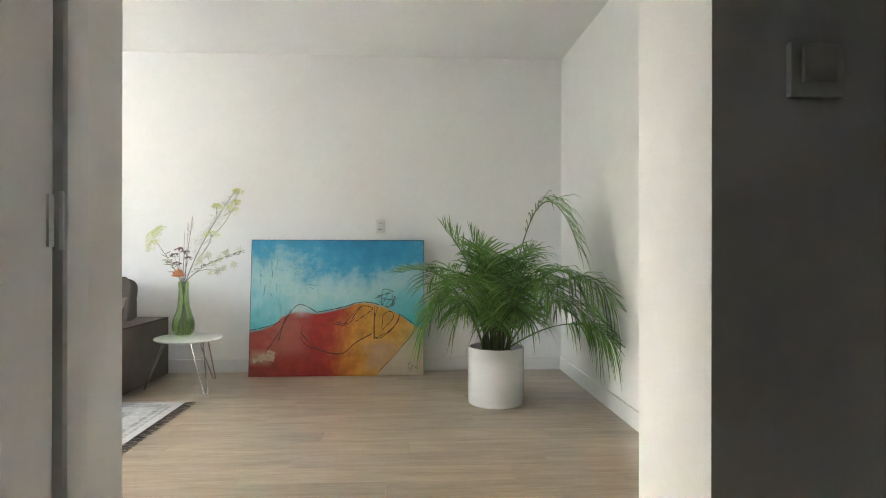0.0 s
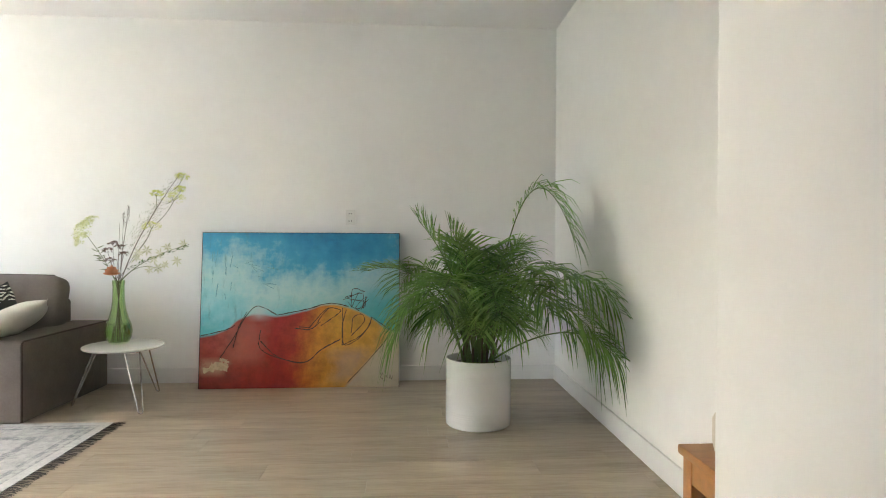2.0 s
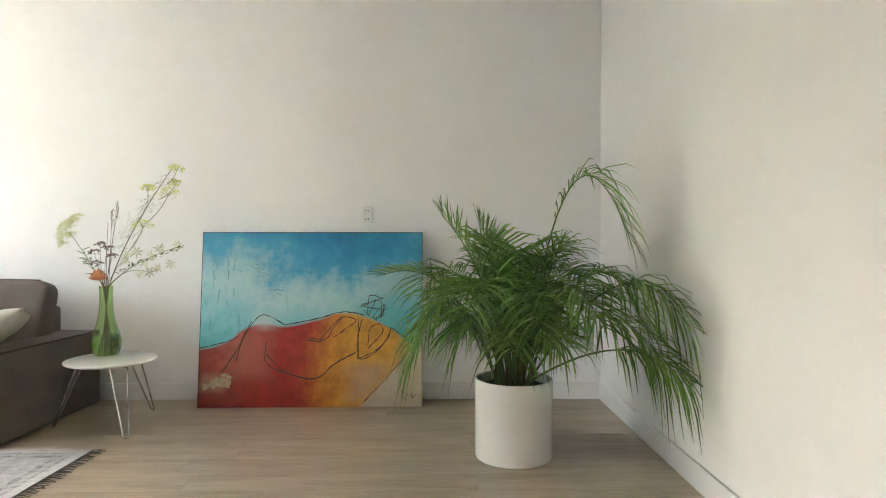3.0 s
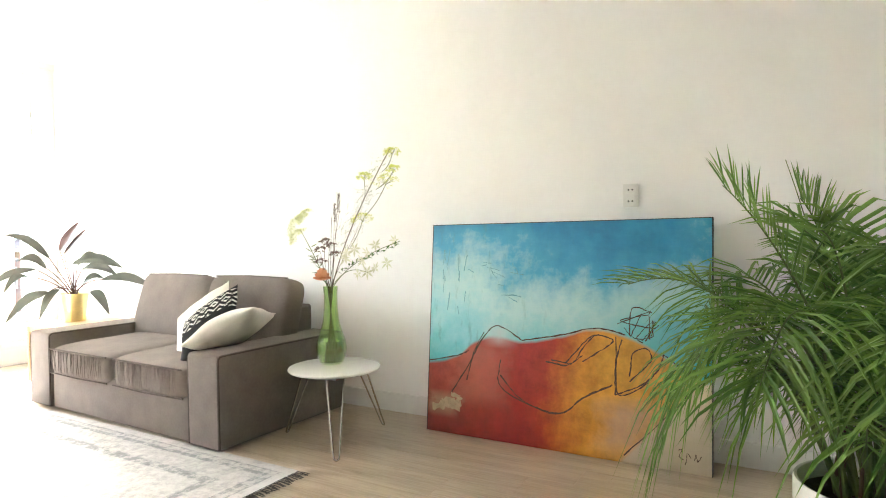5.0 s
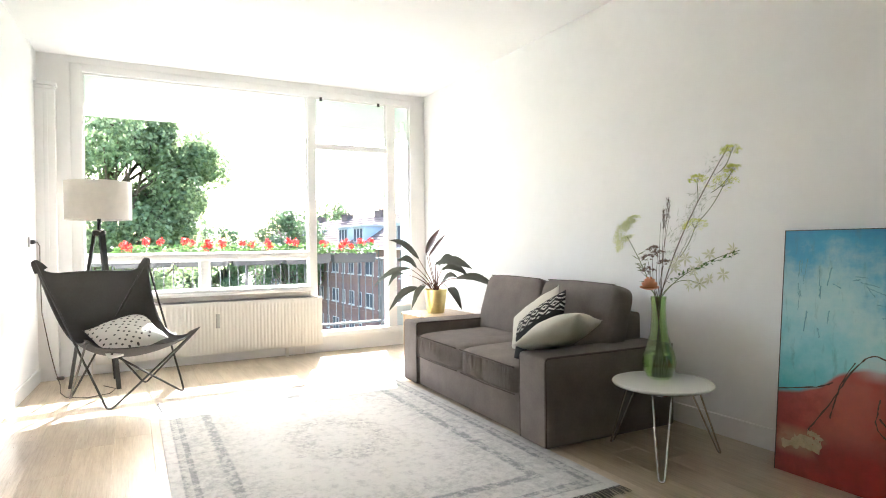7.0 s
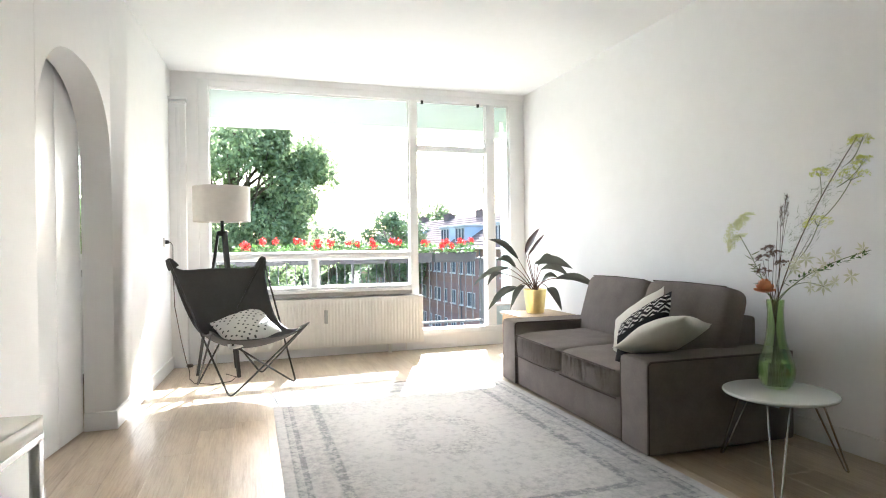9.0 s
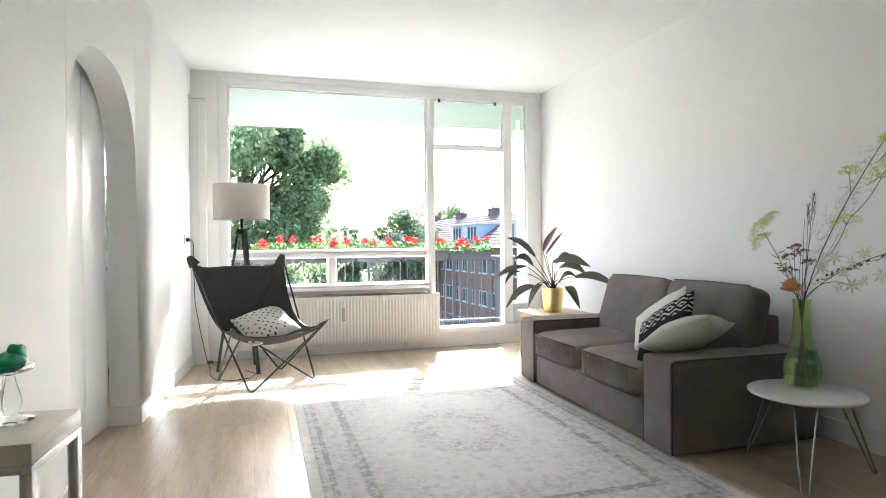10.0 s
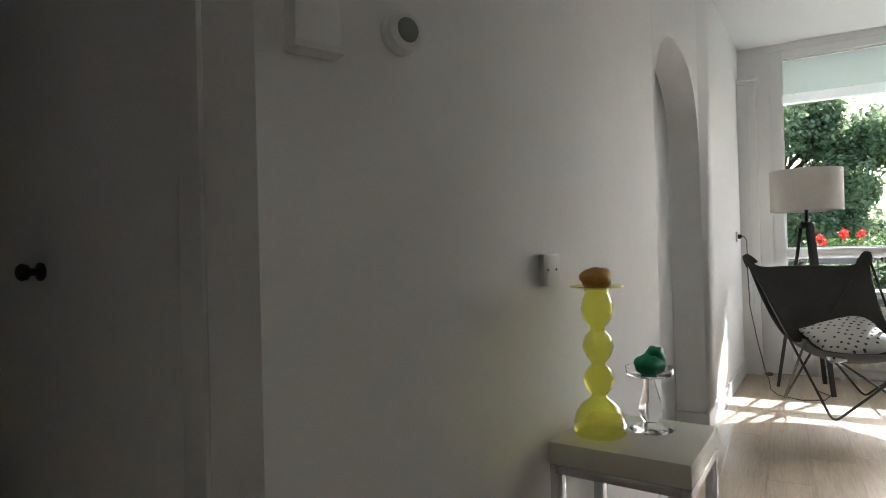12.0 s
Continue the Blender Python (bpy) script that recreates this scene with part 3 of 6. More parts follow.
RX0, RX1, RY0, RY1 = -3.46, -0.89, 2.80, 4.585
rug = thing("rug", "pale grey distressed oriental rug with dark fringed ends on the floor", "rug")
bm = bmesh.new()
nx, ny = 60, 40
grid = [[bm.verts.new((RX0 + (RX1 - RX0) * i / nx, RY0 + (RY1 - RY0) * j / ny, 0.009 + 0.0015 * noise.noise((i * 0.35, j * 0.35, 2.0)))) for j in range(ny + 1)] for i in range(nx + 1)]
for i in range(nx):
    for j in range(ny):
        bm.faces.new((grid[i][j], grid[i + 1][j], grid[i + 1][j + 1], grid[i][j + 1]))
rim = [grid[i][0] for i in range(nx + 1)] + [grid[nx][j] for j in range(1, ny + 1)] + [grid[i][ny] for i in range(nx - 1, -1, -1)] + [grid[0][j] for j in range(ny - 1, 0, -1)]
low = [bm.verts.new((v.co.x, v.co.y, 0.001)) for v in rim]
for i in range(len(rim)):
    j = (i + 1) % len(rim)
    bm.faces.new((rim[i], low[i], low[j], rim[j]))
bmesh.ops.recalc_face_normals(bm, faces=bm.faces[:])
part("rug_body", bm, rug_material(RX0, RX1, RY0, RY1), rug)


def fringe(x, sign, seed):
    rnd = random.Random(seed)
    bm = bmesh.new()
    y = RY0 + 0.005
    while y < RY1 - 0.005:
        ln = 0.055 + 0.02 * rnd.random()
        dy = rnd.uniform(-0.02, 0.02)
        w = 0.0032
        pts = [(x - sign * 0.004, y, 0.007), (x + sign * ln * 0.5, y + dy * 0.4, 0.005 + 0.003 * rnd.random()), (x + sign * ln, y + dy, 0.002)]
        top = [bm.verts.new((p[0], p[1] - w, p[2] + 0.001)) for p in pts] + [bm.verts.new((p[0], p[1] + w, p[2] + 0.001)) for p in pts]
        for k in range(2):
            bm.faces.new((top[k], top[k + 1], top[k + 4], top[k + 3]))
        y += rnd.uniform(0.006, 0.010)
    return bm


M_FRINGE = surface("charcoal_fringe", (0.10, 0.09, 0.085), 0.95, var=0.25, scale=40.0, bstr=0.0)
part("fringe", fringe(RX1, 1, 5), M_FRINGE, rug, "charcoal fringe")
part("fringe", fringe(RX0, -1, 6), M_FRINGE, rug, "charcoal fringe")


# ---- sofa ----
def cushion_bm(sx, sy, sz, puff=0.35, n=14, seed=1, wrinkle=0.004):
    """A stuffed cushion: a box whose faces swell and whose corners are rounded."""
    bm = bmesh.new()
    bmesh.ops.create_cube(bm, size=2.0)
    bmesh.ops.subdivide_edges(bm, edges=bm.edges[:], cuts=n, use_grid_fill=True)
    for v in bm.verts:
        x, y, z = v.co
        e = 8.0
        r = (abs(x) ** e + abs(y) ** e + abs(z) ** e) ** (1 / e)
        x, y, z = x / r, y / r, z / r
        q = 1 + puff * 0.25 * (1 - x * x) * (1 - y * y)
        p = Vector((x * sx / 2 * (1 + 0.02 * (1 - z * z)), y * sy / 2 * (1 + 0.02 * (1 - z * z)), z * sz / 2 * q))
        p += wrinkle * noise.noise_vector((p * 7.0 + Vector((seed, 0, 0))))
        v.co = p
    return bm


sofa = thing("sofa", "two-seat sofa in grey-brown cloth with wide low arms", "sofa", m=pose(-2.35, 4.585, 0.0, 0, 0, -1.5))
SL = 0.955
for s in (-1, 1):
    a = local("arm", bm_box(min(s * SL, s * (SL - 0.245)), max(s * SL, s * (SL - 0.245)), 0.0, 0.94, 0.012, 0.495, 0.022, 3), M_SOFA, sofa)
    xo, xi = s * (SL - 0.006), s * (SL - 0.239)
    local("piping", joined(bm_tube(rounded_path([(xo, 0.006, 0.02), (xo, 0.006, 0.488), (xo, 0.93, 0.488)], 0.03), 0.0065, 6), bm_tube(rounded_path([(xi, 0.006, 0.02), (xi, 0.006, 0.488), (xi, 0.93, 0.488)], 0.03), 0.0065, 6)), M_PIPING, a)
local("base", bm_box(-SL + 0.247, SL - 0.247, 0.022, 0.90, 0.012, 0.268, 0.012, 2), M_SOFA, sofa)
local("back_frame", bm_box(-SL + 0.262, SL - 0.262, 0.78, 0.945, 0.03, 0.655, 0.03, 3), M_SOFA, sofa)
SWID = (SL - 0.247)
for s in (-1, 1):
    c = local("seat_cushion", cushion_bm(SWID - 0.004, 0.72, 0.185, 0.32, seed=s * 3 + 9), M_SOFA, sofa)
    c.matrix_basis = pose(s * SWID / 2, 0.348, 0.332, 1.5, 0, 0)
    local("piping", joined(bm_tube([(-SWID / 2 + 0.03, -0.357, 0.076), (0, -0.366, 0.080), (SWID / 2 - 0.03, -0.357, 0.076)], 0.005, 6), bm_tube([(-SWID / 2 + 0.03, -0.357, -0.078), (0, -0.366, -0.080), (SWID / 2 - 0.03, -0.357, -0.078)], 0.004, 6)), M_PIPING, c)
    # gathered folds on the seat's front
    rnd = random.Random(40 + s)
    folds = []
    for k in range(26):
        xx = -SWID / 2 + 0.05 + (SWID - 0.1) * (k + rnd.random() * 0.7) / 26
        folds.append(bm_tube([(xx, -0.3655, 0.070), (xx + rnd.uniform(-0.006, 0.006), -0.369, 0.02 + rnd.uniform(-0.02, 0.02)), (xx + rnd.uniform(-0.008, 0.008), -0.366, -0.065)], 0.0032, 5, 0.0010))
    tagged(local("gathered_folds", joined(*folds), M_SOFA, c), kind="stuff")
    c = local("back_cushion", cushion_bm(SWID + 0.05, 0.47, 0.17, 0.55, seed=s * 5 + 30), M_SOFA, sofa)
    c.matrix_basis = pose(s * (SWID + 0.06) / 2, 0.70, 0.60, 74, 0, 0)
    local("piping", bm_tube([(-SWID / 2 + 0.02, 0.228, 0.062), (0, 0.234, 0.066), (SWID / 2 - 0.02, 0.228, 0.062)], 0.005, 6), M_PIPING, c)
for x in (-0.85, 0.85):
    for y in (0.07, 0.87):
        local("foot", bm_box(x - 0.03, x + 0.03, y - 0.03, y + 0.03, 0.0, 0.014), M_DARKPLASTIC, sofa)


# ---- throw cushions ----
def pillow_bm(s, thick, seed=1, n=20):
    bm = bmesh.new()
    rows = {}
    for side in (1, -1):
        for i in range(n + 1):
            for j in range(n + 1):
                u, v = 2 * i / n - 1, 2 * j / n - 1
                rimmed = i in (0, n) or j in (0, n)
                if side == -1 and rimmed:
                    rows[side, i, j] = rows[1, i, j]
                    continue
                k = (1 - abs(u) ** 2.2) ** 0.55 * (1 - abs(v) ** 2.2) ** 0.55 if not rimmed else 0.0
                pin = 1 - 0.07 * (1 - abs(u * v)) * max(abs(u), abs(v)) ** 3
                p = Vector((u * s / 2 * pin, v * s / 2 * pin, side * thick / 2 * k))
                p += noise.noise_vector(p * 9.0 + Vector((seed, side, 0))) * 0.010
                rows[side, i, j] = bm.verts.new(p)
    for side in (1, -1):
        for i in range(n):
            for j in range(n):
                q = (rows[side, i, j], rows[side, i + 1, j], rows[side, i + 1, j + 1], rows[side, i, j + 1])
                bm.faces.new(q if side == 1 else q[::-1])
    return bm


def zigzag_material():
    m, n, l, b = mat("black_cushion_with_zigzags")
    tc = n.new("ShaderNodeTexCoord").outputs["Object"]
    sep = n.new("ShaderNodeSeparateXYZ")
    l.new(tc, sep.inputs[0])
    across = math_node(n, l, "ABSOLUTE", math_node(n, l, "SUBTRACT", sep.outputs[1], 0.075))
    tri = math_node(n, l, "PINGPONG", sep.outputs[0], 0.035)
    v = math_node(n, l, "ADD", across, tri)
    st = math_node(n, l, "PINGPONG", v, 0.022)
    band = math_node(n, l, "GREATER_THAN", st, 0.0135)
    edge = math_node(n, l, "LESS_THAN", across, 0.085)
    rag = math_node(n, l, "GREATER_THAN", noise_node(n, l, 90.0, 2.0, tc), 0.42)
    f = math_node(n, l, "MULTIPLY", math_node(n, l, "MULTIPLY", band, edge), rag)
    l.new(mix_col(n, l, f, (0.012, 0.012, 0.014), (0.58, 0.56, 0.51)), b.inputs["Base Color"])
    b.inputs["Roughness"].default_value, b.inputs["Specular IOR Level"].default_value = 0.95, 0.2
    bump(n, l, b, noise_node(n, l, 300.0, 2.0, tc), 0.4, 0.002)
    return m


def dotted_material():
    m, n, l, b = mat("white_cushion_with_dots")
    tc = n.new("ShaderNodeTexCoord").outputs["Object"]
    mp = n.new("ShaderNodeMapping")
    mp.inputs["Rotation"].default_value = (0, 0, 0.785)
    l.new(tc, mp.inputs[0])
    vo = n.new("ShaderNodeTexVoronoi")
    vo.voronoi_dimensions = "2D"
    vo.inputs["Scale"].default_value, vo.inputs["Randomness"].default_value = 24.0, 0.25
    l.new(mp.outputs[0], vo.inputs["Vector"])
    dot = math_node(n, l, "LESS_THAN", vo.outputs["Distance"], 0.20)
    sepc = n.new("ShaderNodeSeparateColor")
    l.new(vo.outputs["Color"], sepc.inputs[0])
    some = math_node(n, l, "GREATER_THAN", sepc.outputs[0], 0.25)
    l.new(mix_col(n, l, math_node(n, l, "MULTIPLY", dot, some), (0.66, 0.65, 0.61), (0.07, 0.07, 0.07)), b.inputs["Base Color"])
    b.inputs["Roughness"].default_value, b.inputs["Specular IOR Level"].default_value = 0.95, 0.2
    bump(n, l, b, noise_node(n, l, 300.0, 2.0, tc), 0.4, 0.002)
    return m


def facing(x, y, z, along, normal):
    """Place with its x axis along the one direction and its z axis along the other."""
    n = Vector(normal).normalized()
    u = Vector(along)
    u = (u - n * u.dot(n)).normalized()
    w = n.cross(u)
    return Matrix.Translation((x, y, z)) @ Matrix((u, w, n)).transposed().to_4x4()


def pillow(label, s, thick, material, m, seed, group=""):
    ob = mesh_ob("throw_cushion", pillow_bm(s, thick, seed), material, "all")
    ob.matrix_basis = m
    return tagged(ob, label, "cushion", group)


pillow("cream cloth throw cushion leaning on the sofa arm", 0.43, 0.17, M_CREAM, pose(-1.635, 4.85, 0.575, 0, -30, 8) @ pose(0, 0, 0, 0, 0, 24), 1, "throw cushions on the sofa")
pillow("black throw cushion with white zigzags on the sofa", 0.40, 0.11, zigzag_material(), facing(-1.785, 4.83, 0.60, (0.74, 0.34, 0.57), (-0.12, -0.74, 0.66)), 2, "throw cushions on the sofa")
pillow("cream cloth throw cushion leaning on the sofa arm", 0.42, 0.11, M_CREAM, facing(-2.03, 4.975, 0.595, (0.72, 0.34, 0.60), (-0.12, -0.76, 0.64)), 3, "throw cushions on the sofa")

# ---- round side table with hairpin legs ----
TX, TY, TZ = -1.035, 5.02, 0.395
table = thing("side_table", "round white side table on steel hairpin legs beside the sofa", "side table", m=pose(TX, TY, 0))
local("tabletop", bm_lathe([(0, 0.372), (0.225, 0.372), (0.2415, 0.379), (0.245, 0.386), (0.2415, 0.392), (0.232, TZ), (0, TZ)], 56), M_WHITETOP, table)
for fx, fy in ((-0.816, 4.765), (-1.342, 4.972), (-0.94, 5.325)):
    d = Vector((fx - TX, fy - TY, 0))
    t = Vector((-d.y, d.x, 0)).normalized()
    h = d.normalized() * 0.165
    leg = local("leg", bm_tube(rounded_path([h + t * 0.045 + Vector((0, 0, 0.374)), d + t * 0.012 + Vector((0, 0, 0.006)), d - t * 0.012 + Vector((0, 0, 0.006)), h - t * 0.045 + Vector((0, 0, 0.374))], 0.014), 0.0048, 8), M_CHROME, table, "steel hairpin leg")
    local("leg_plate", bm_box(h.x - 0.05, h.x + 0.05, h.y - 0.05, h.y + 0.05, 0.366, 0.373, 0.002), M_CHROME, leg)

# vase
VX, VY = -1.085, 5.055
vase = thing("vase", "tall green glass vase half full of water", "vase", m=pose(VX, VY, TZ))
prof = [(0, 0.0), (0.052, 0.0), (0.066, 0.012), (0.080, 0.05), (0.084, 0.085), (0.078, 0.125), (0.060, 0.175), (0.045, 0.23), (0.038, 0.30), (0.036, 0.37), (0.040, 0.420)]
inn = [(0.0375, 0.420), (0.033, 0.37), (0.035, 0.30), (0.042, 0.23), (0.057, 0.175), (0.075, 0.125), (0.081, 0.085), (0.077, 0.05), (0.063, 0.015), (0, 0.008)]
local("glass_body", bm_lathe(prof + inn, 48), M_GREENGLASS, vase)
local("water", bm_lathe([(0, 0.0085), (0.0625, 0.0155), (0.0765, 0.0505), (0.0805, 0.0855), (0.0745, 0.1245), (0.0735, 0.127), (0, 0.127)], 48), M_WATER, vase)


# ---- flowers ----
def quad_leaf(bm, base, tip, width, normal, droop=0.0):
    base, tip = Vector(base), Vector(tip)
    d = tip - base
    s = d.cross(normal)
    if s.length < 1e-6:
        s = d.cross(Vector((1, 0.2, 0.1)))
    s = s.normalized() * width / 2
    mid = base + d * 0.45 + Vector((0, 0, droop))
    a, b1, b2, c = bm.verts.new(base), bm.verts.new(mid + s), bm.verts.new(mid - s), bm.verts.new(tip)
    bm.faces.new((a, b1, c))
    bm.faces.new((a, c, b2))


def umbel_bm(centre, up, radius, rays, florets, seed, size=0.006):
    rnd = random.Random(seed)
    bm = bmesh.new()
    up = Vector(up).normalized()
    c = Vector(centre)
    s = up.orthogonal().normalized()
    t = up.cross(s)
    for k in range(rays):
        a, r = rnd.random() * 6.283, radius * math.sqrt(rnd.random())
        e = c + (s * math.cos(a) + t * math.sin(a)) * r + up * (radius * 0.55 * (1 - (r / radius) ** 2) + rnd.uniform(-0.004, 0.004))
        for f in range(florets):
            p = e + Vector((rnd.uniform(-1, 1), rnd.uniform(-1, 1), rnd.uniform(-0.6, 0.6))) * radius * 0.17
            for w in range(2):
                dr = Vector((rnd.uniform(-1, 1), rnd.uniform(-1, 1), rnd.uniform(-0.3, 1))).normalized()
                quad_leaf(bm, p, p + dr * size, size * 0.9, Vector((rnd.random(), rnd.random(), rnd.random())))
    return bm


def umbel_rays(base, centre, up, radius, n, seed):
    rnd = random.Random(seed)
    up = Vector(up).normalized()
    s = up.orthogonal().normalized()
    t = up.cross(s)
    out = []
    for k in range(n):
        a, r = 6.283 * k / n + rnd.uniform(-0.2, 0.2), radius * rnd.uniform(0.3, 0.95)
        e = Vector(centre) + (s * math.cos(a) + t * math.sin(a)) * r + up * radius * 0.5 * (1 - (r / radius) ** 2)
        out.append(bm_tube([base, e], 0.0008, 4))
    return joined(*out)


bouquet = thing("flower_bouquet", "loose bouquet of wild cut flowers and dill in the green vase", "flowers", m=pose(VX, VY, TZ))


def stem_to(foot, tip, bow, r=0.0022, material=None, label=""):
    mouth = Vector((foot[0] * -0.45, foot[1] * -0.45, 0.41))
    pts = [Vector((foot[0], foot[1], 0.012))] + bezier(mouth * 1.0, mouth + Vector(bow), tip, 12)
    return local("stem", bm_tube(pts, r, 6, r * 0.6), material or M_STEM, bouquet, label)


rb = random.Random(11)
# tall dill branch
stem_to((-0.04, 0.02), (0.39, 0.02, 1.13), (0.10, 0.0, 0.32), 0.0028, M_DRYSTEM)
for k, (c, base, r) in enumerate((((0.405, 0.02, 1.10), (0.34, 0.02, 1.02), 0.035), ((0.34, 0.05, 0.955), (0.24, 0.01, 0.80), 0.055), ((0.255, -0.02, 0.98), (0.23, 0.01, 0.88), 0.032), ((0.20, 0.03, 0.765), (0.13, 0.0, 0.62), 0.045), ((0.38, 0.06, 1.02), (0.30, 0.02, 0.93), 0.030))):
    local("twig", joined(bm_tube(bezier(base, (Vector(base) + Vector(c)) / 2 + Vector((0.01, 0, -0.02)), c, 6), 0.0016, 5), umbel_rays(c, Vector(c) + Vector((0, 0, 0.015)), (0.15, -0.2, 1), r, 9, 70 + k)), M_STEM, bouquet)
    local("umbel", umbel_bm(Vector(c) + Vector((0, 0, 0.012)), (0.20, -0.5, 0.9), r * 1.25, 38, 6, 20 + k, 0.0062), M_UMBEL, bouquet, "yellow-green dill umbel")
# feathery dill leaves
bm = bmesh.new()
for k in range(420):
    t = rb.random()
    p = Vector((0.06 + 0.30 * t, rb.uniform(-0.03, 0.05), 0.62 + 0.45 * t)) + Vector((rb.uniform(-0.04, 0.04), rb.uniform(-0.03, 0.03), rb.uniform(-0.05, 0.05)))
    q = p + Vector((rb.uniform(-0.5, 1), rb.uniform(-0.6, 0.6), rb.uniform(-0.3, 1))).normalized() * rb.uniform(0.02, 0.05)
    quad_leaf(bm, p, q, 0.0016, Vector((rb.random(), rb.random(), rb.random())))
local("dill_leaves", bm, M_STEM, bouquet, smooth=False)
# cream umbel on the other side
stem_to((0.035, 0.01), (-0.215, 0.0, 0.735), (-0.06, 0.0, 0.14), 0.0025)
for k, (c, r) in enumerate((((-0.215, -0.01, 0.755), 0.062), ((-0.195, 0.02, 0.80), 0.046), ((-0.23, 0.0, 0.695), 0.045))):
    local("umbel", umbel_bm(c, (-0.5, -0.5, 0.6), r * 1.30, 70, 7, 40 + k, 0.0062), M_WHITEUMBEL, bouquet, "cream wild carrot umbel")
# mauve umbels
for k, (c, bow) in enumerate((((-0.03, -0.01, 0.66), (-0.02, 0, 0.12)), ((0.015, -0.02, 0.64), (0.0, 0, 0.1)), ((-0.07, 0.0, 0.615), (-0.03, 0, 0.08)), ((0.03, 0.01, 0.59), (0.01, 0, 0.08)), ((-0.04, -0.03, 0.55), (-0.01, 0, 0.05)))):
    stem_to((0.02 - 0.01 * k, 0.03), c, bow, 0.0016, M_DRYSTEM)
    local("umbel", joined(umbel_bm(c, (0, -0.25, 1), 0.034, 26, 6, 60 + k, 0.006)), M_DARKUMBEL, bouquet, "mauve-brown umbel")
# grass spikes
for k, (tip, bow) in enumerate((((0.03, 0.01, 0.86), (0.01, 0, 0.22)), ((0.065, 0.0, 0.91), (0.02, 0, 0.22)), ((0.05, 0.03, 0.84), (0.01, 0, 0.2)), ((0.0, 0.02, 0.80), (0.0, 0, 0.2)), ((0.22, -0.03, 0.73), (0.05, 0, 0.1)))):
    stem_to((-0.02 + 0.01 * k, -0.02), tip, bow, 0.0014, M_DRYSTEM)
    if k < 2:
        bm = bmesh.new()
        for i in range(60):
            p = Vector(tip) + Vector((rb.uniform(-0.006, 0.006), rb.uniform(-0.006, 0.006), -0.10 * i / 60))
            quad_leaf(bm, p, p + Vector((rb.uniform(-0.012, 0.012), rb.uniform(-0.012, 0.012), 0.022)), 0.004, Vector((1, 0.3, 0.2)))
        local("grass_ear", bm, M_DRYSTEM, bouquet, smooth=False)
# pale star flowers on a drooping branch
stem_to((-0.03, 0.0), (0.46, 0.0, 0.66), (0.12, 0.0, 0.16), 0.0024)
stem_to((-0.03, 0.02), (0.27, -0.02, 0.50), (0.10, 0.0, 0.14), 0.002)
for k in range(11):
    c = Vector(((0.15, 0.20, 0.24, 0.29, 0.33, 0.38, 0.30, 0.21, 0.42, 0.26, 0.12)[k], rb.uniform(-0.05, 0.04), (0.60, 0.62, 0.56, 0.60, 0.64, 0.55, 0.52, 0.49, 0.66, 0.50, 0.57)[k]))
    bm = bmesh.new()
    ax = Vector((rb.uniform(-0.4, 0.6), -0.8, rb.uniform(-0.6, 0.4))).normalized()
    s = ax.orthogonal().normalized()
    t = ax.cross(s)
    for i in range(7):
        a = 6.283 * i / 7
        o = s * math.cos(a) + t * math.sin(a)
        quad_leaf(bm, c, c + o * rb.uniform(0.03, 0.046) + ax * rb.uniform(-0.008, 0.016), 0.011, ax, 0.002)
    local("star_flower", bm, M_PALEPETAL, bouquet, "pale cream star flower", smooth=False)
bm = bmesh.new()
for k in range(46):
    t = rb.random()
    p = Vector((0.05 + 0.40 * t, rb.uniform(-0.02, 0.02), 0.50 + 0.15 * t))
    quad_leaf(bm, p, p + Vector((rb.uniform(0, 0.035), rb.uniform(-0.02, 0.02), rb.uniform(-0.015, 0.03))), 0.012, Vector((0, 0.4, 1)))
local("leaves", bm, M_GERANIUM, bouquet, smooth=False)
bm = bmesh.new()
for k in range(18):
    t = 0.3 + 0.6 * rb.random()
    p = Vector((-0.16 * t, 0, 0.41 + 0.25 * t))
    quad_leaf(bm, p, p + Vector((rb.uniform(-0.07, 0.05), rb.uniform(-0.02, 0.02), rb.uniform(-0.005, 0.035))), 0.006, Vector((0, 1, 0.3)))
local("leaves", bm, M_STEM, bouquet, smooth=False)
# apricot rose
stem_to((0.01, 0.01), (-0.025, -0.03, 0.455), (-0.01, 0, 0.02), 0.0026)
bm = bmesh.new()
c = Vector((-0.027, -0.035, 0.455))
for ring, (cnt, rad, up) in enumerate(((8, 0.050, 0.010), (7, 0.040, 0.027), (6, 0.028, 0.042), (4, 0.015, 0.050))):
    for i in range(cnt):
        a = 6.283 * (i + 0.4 * ring) / cnt
        o = Vector((math.cos(a), math.sin(a), 0))
        t = Vector((-o.y, o.x, 0))
        rows = []
        for kk in range(4):
            f = kk / 3
            ctr = c + o * rad * (0.25 + 0.75 * math.sin(f * 1.7)) + Vector((0, 0, up * f * 1.2 + 0.006 * f))
            rows.append([bm.verts.new(ctr + t * q * rad * 0.85 * math.sin(0.5 + f * 2.0) + o * (-abs(q)) * rad * 0.12) for q in (-0.6, 0, 0.6)])
        for ra, rc in zip(rows, rows[1:]):
            for q in range(2):
                bm.faces.new((ra[q], ra[q + 1], rc[q + 1], rc[q]))
local("rose", bm, M_ROSE, bouquet, "apricot rose")


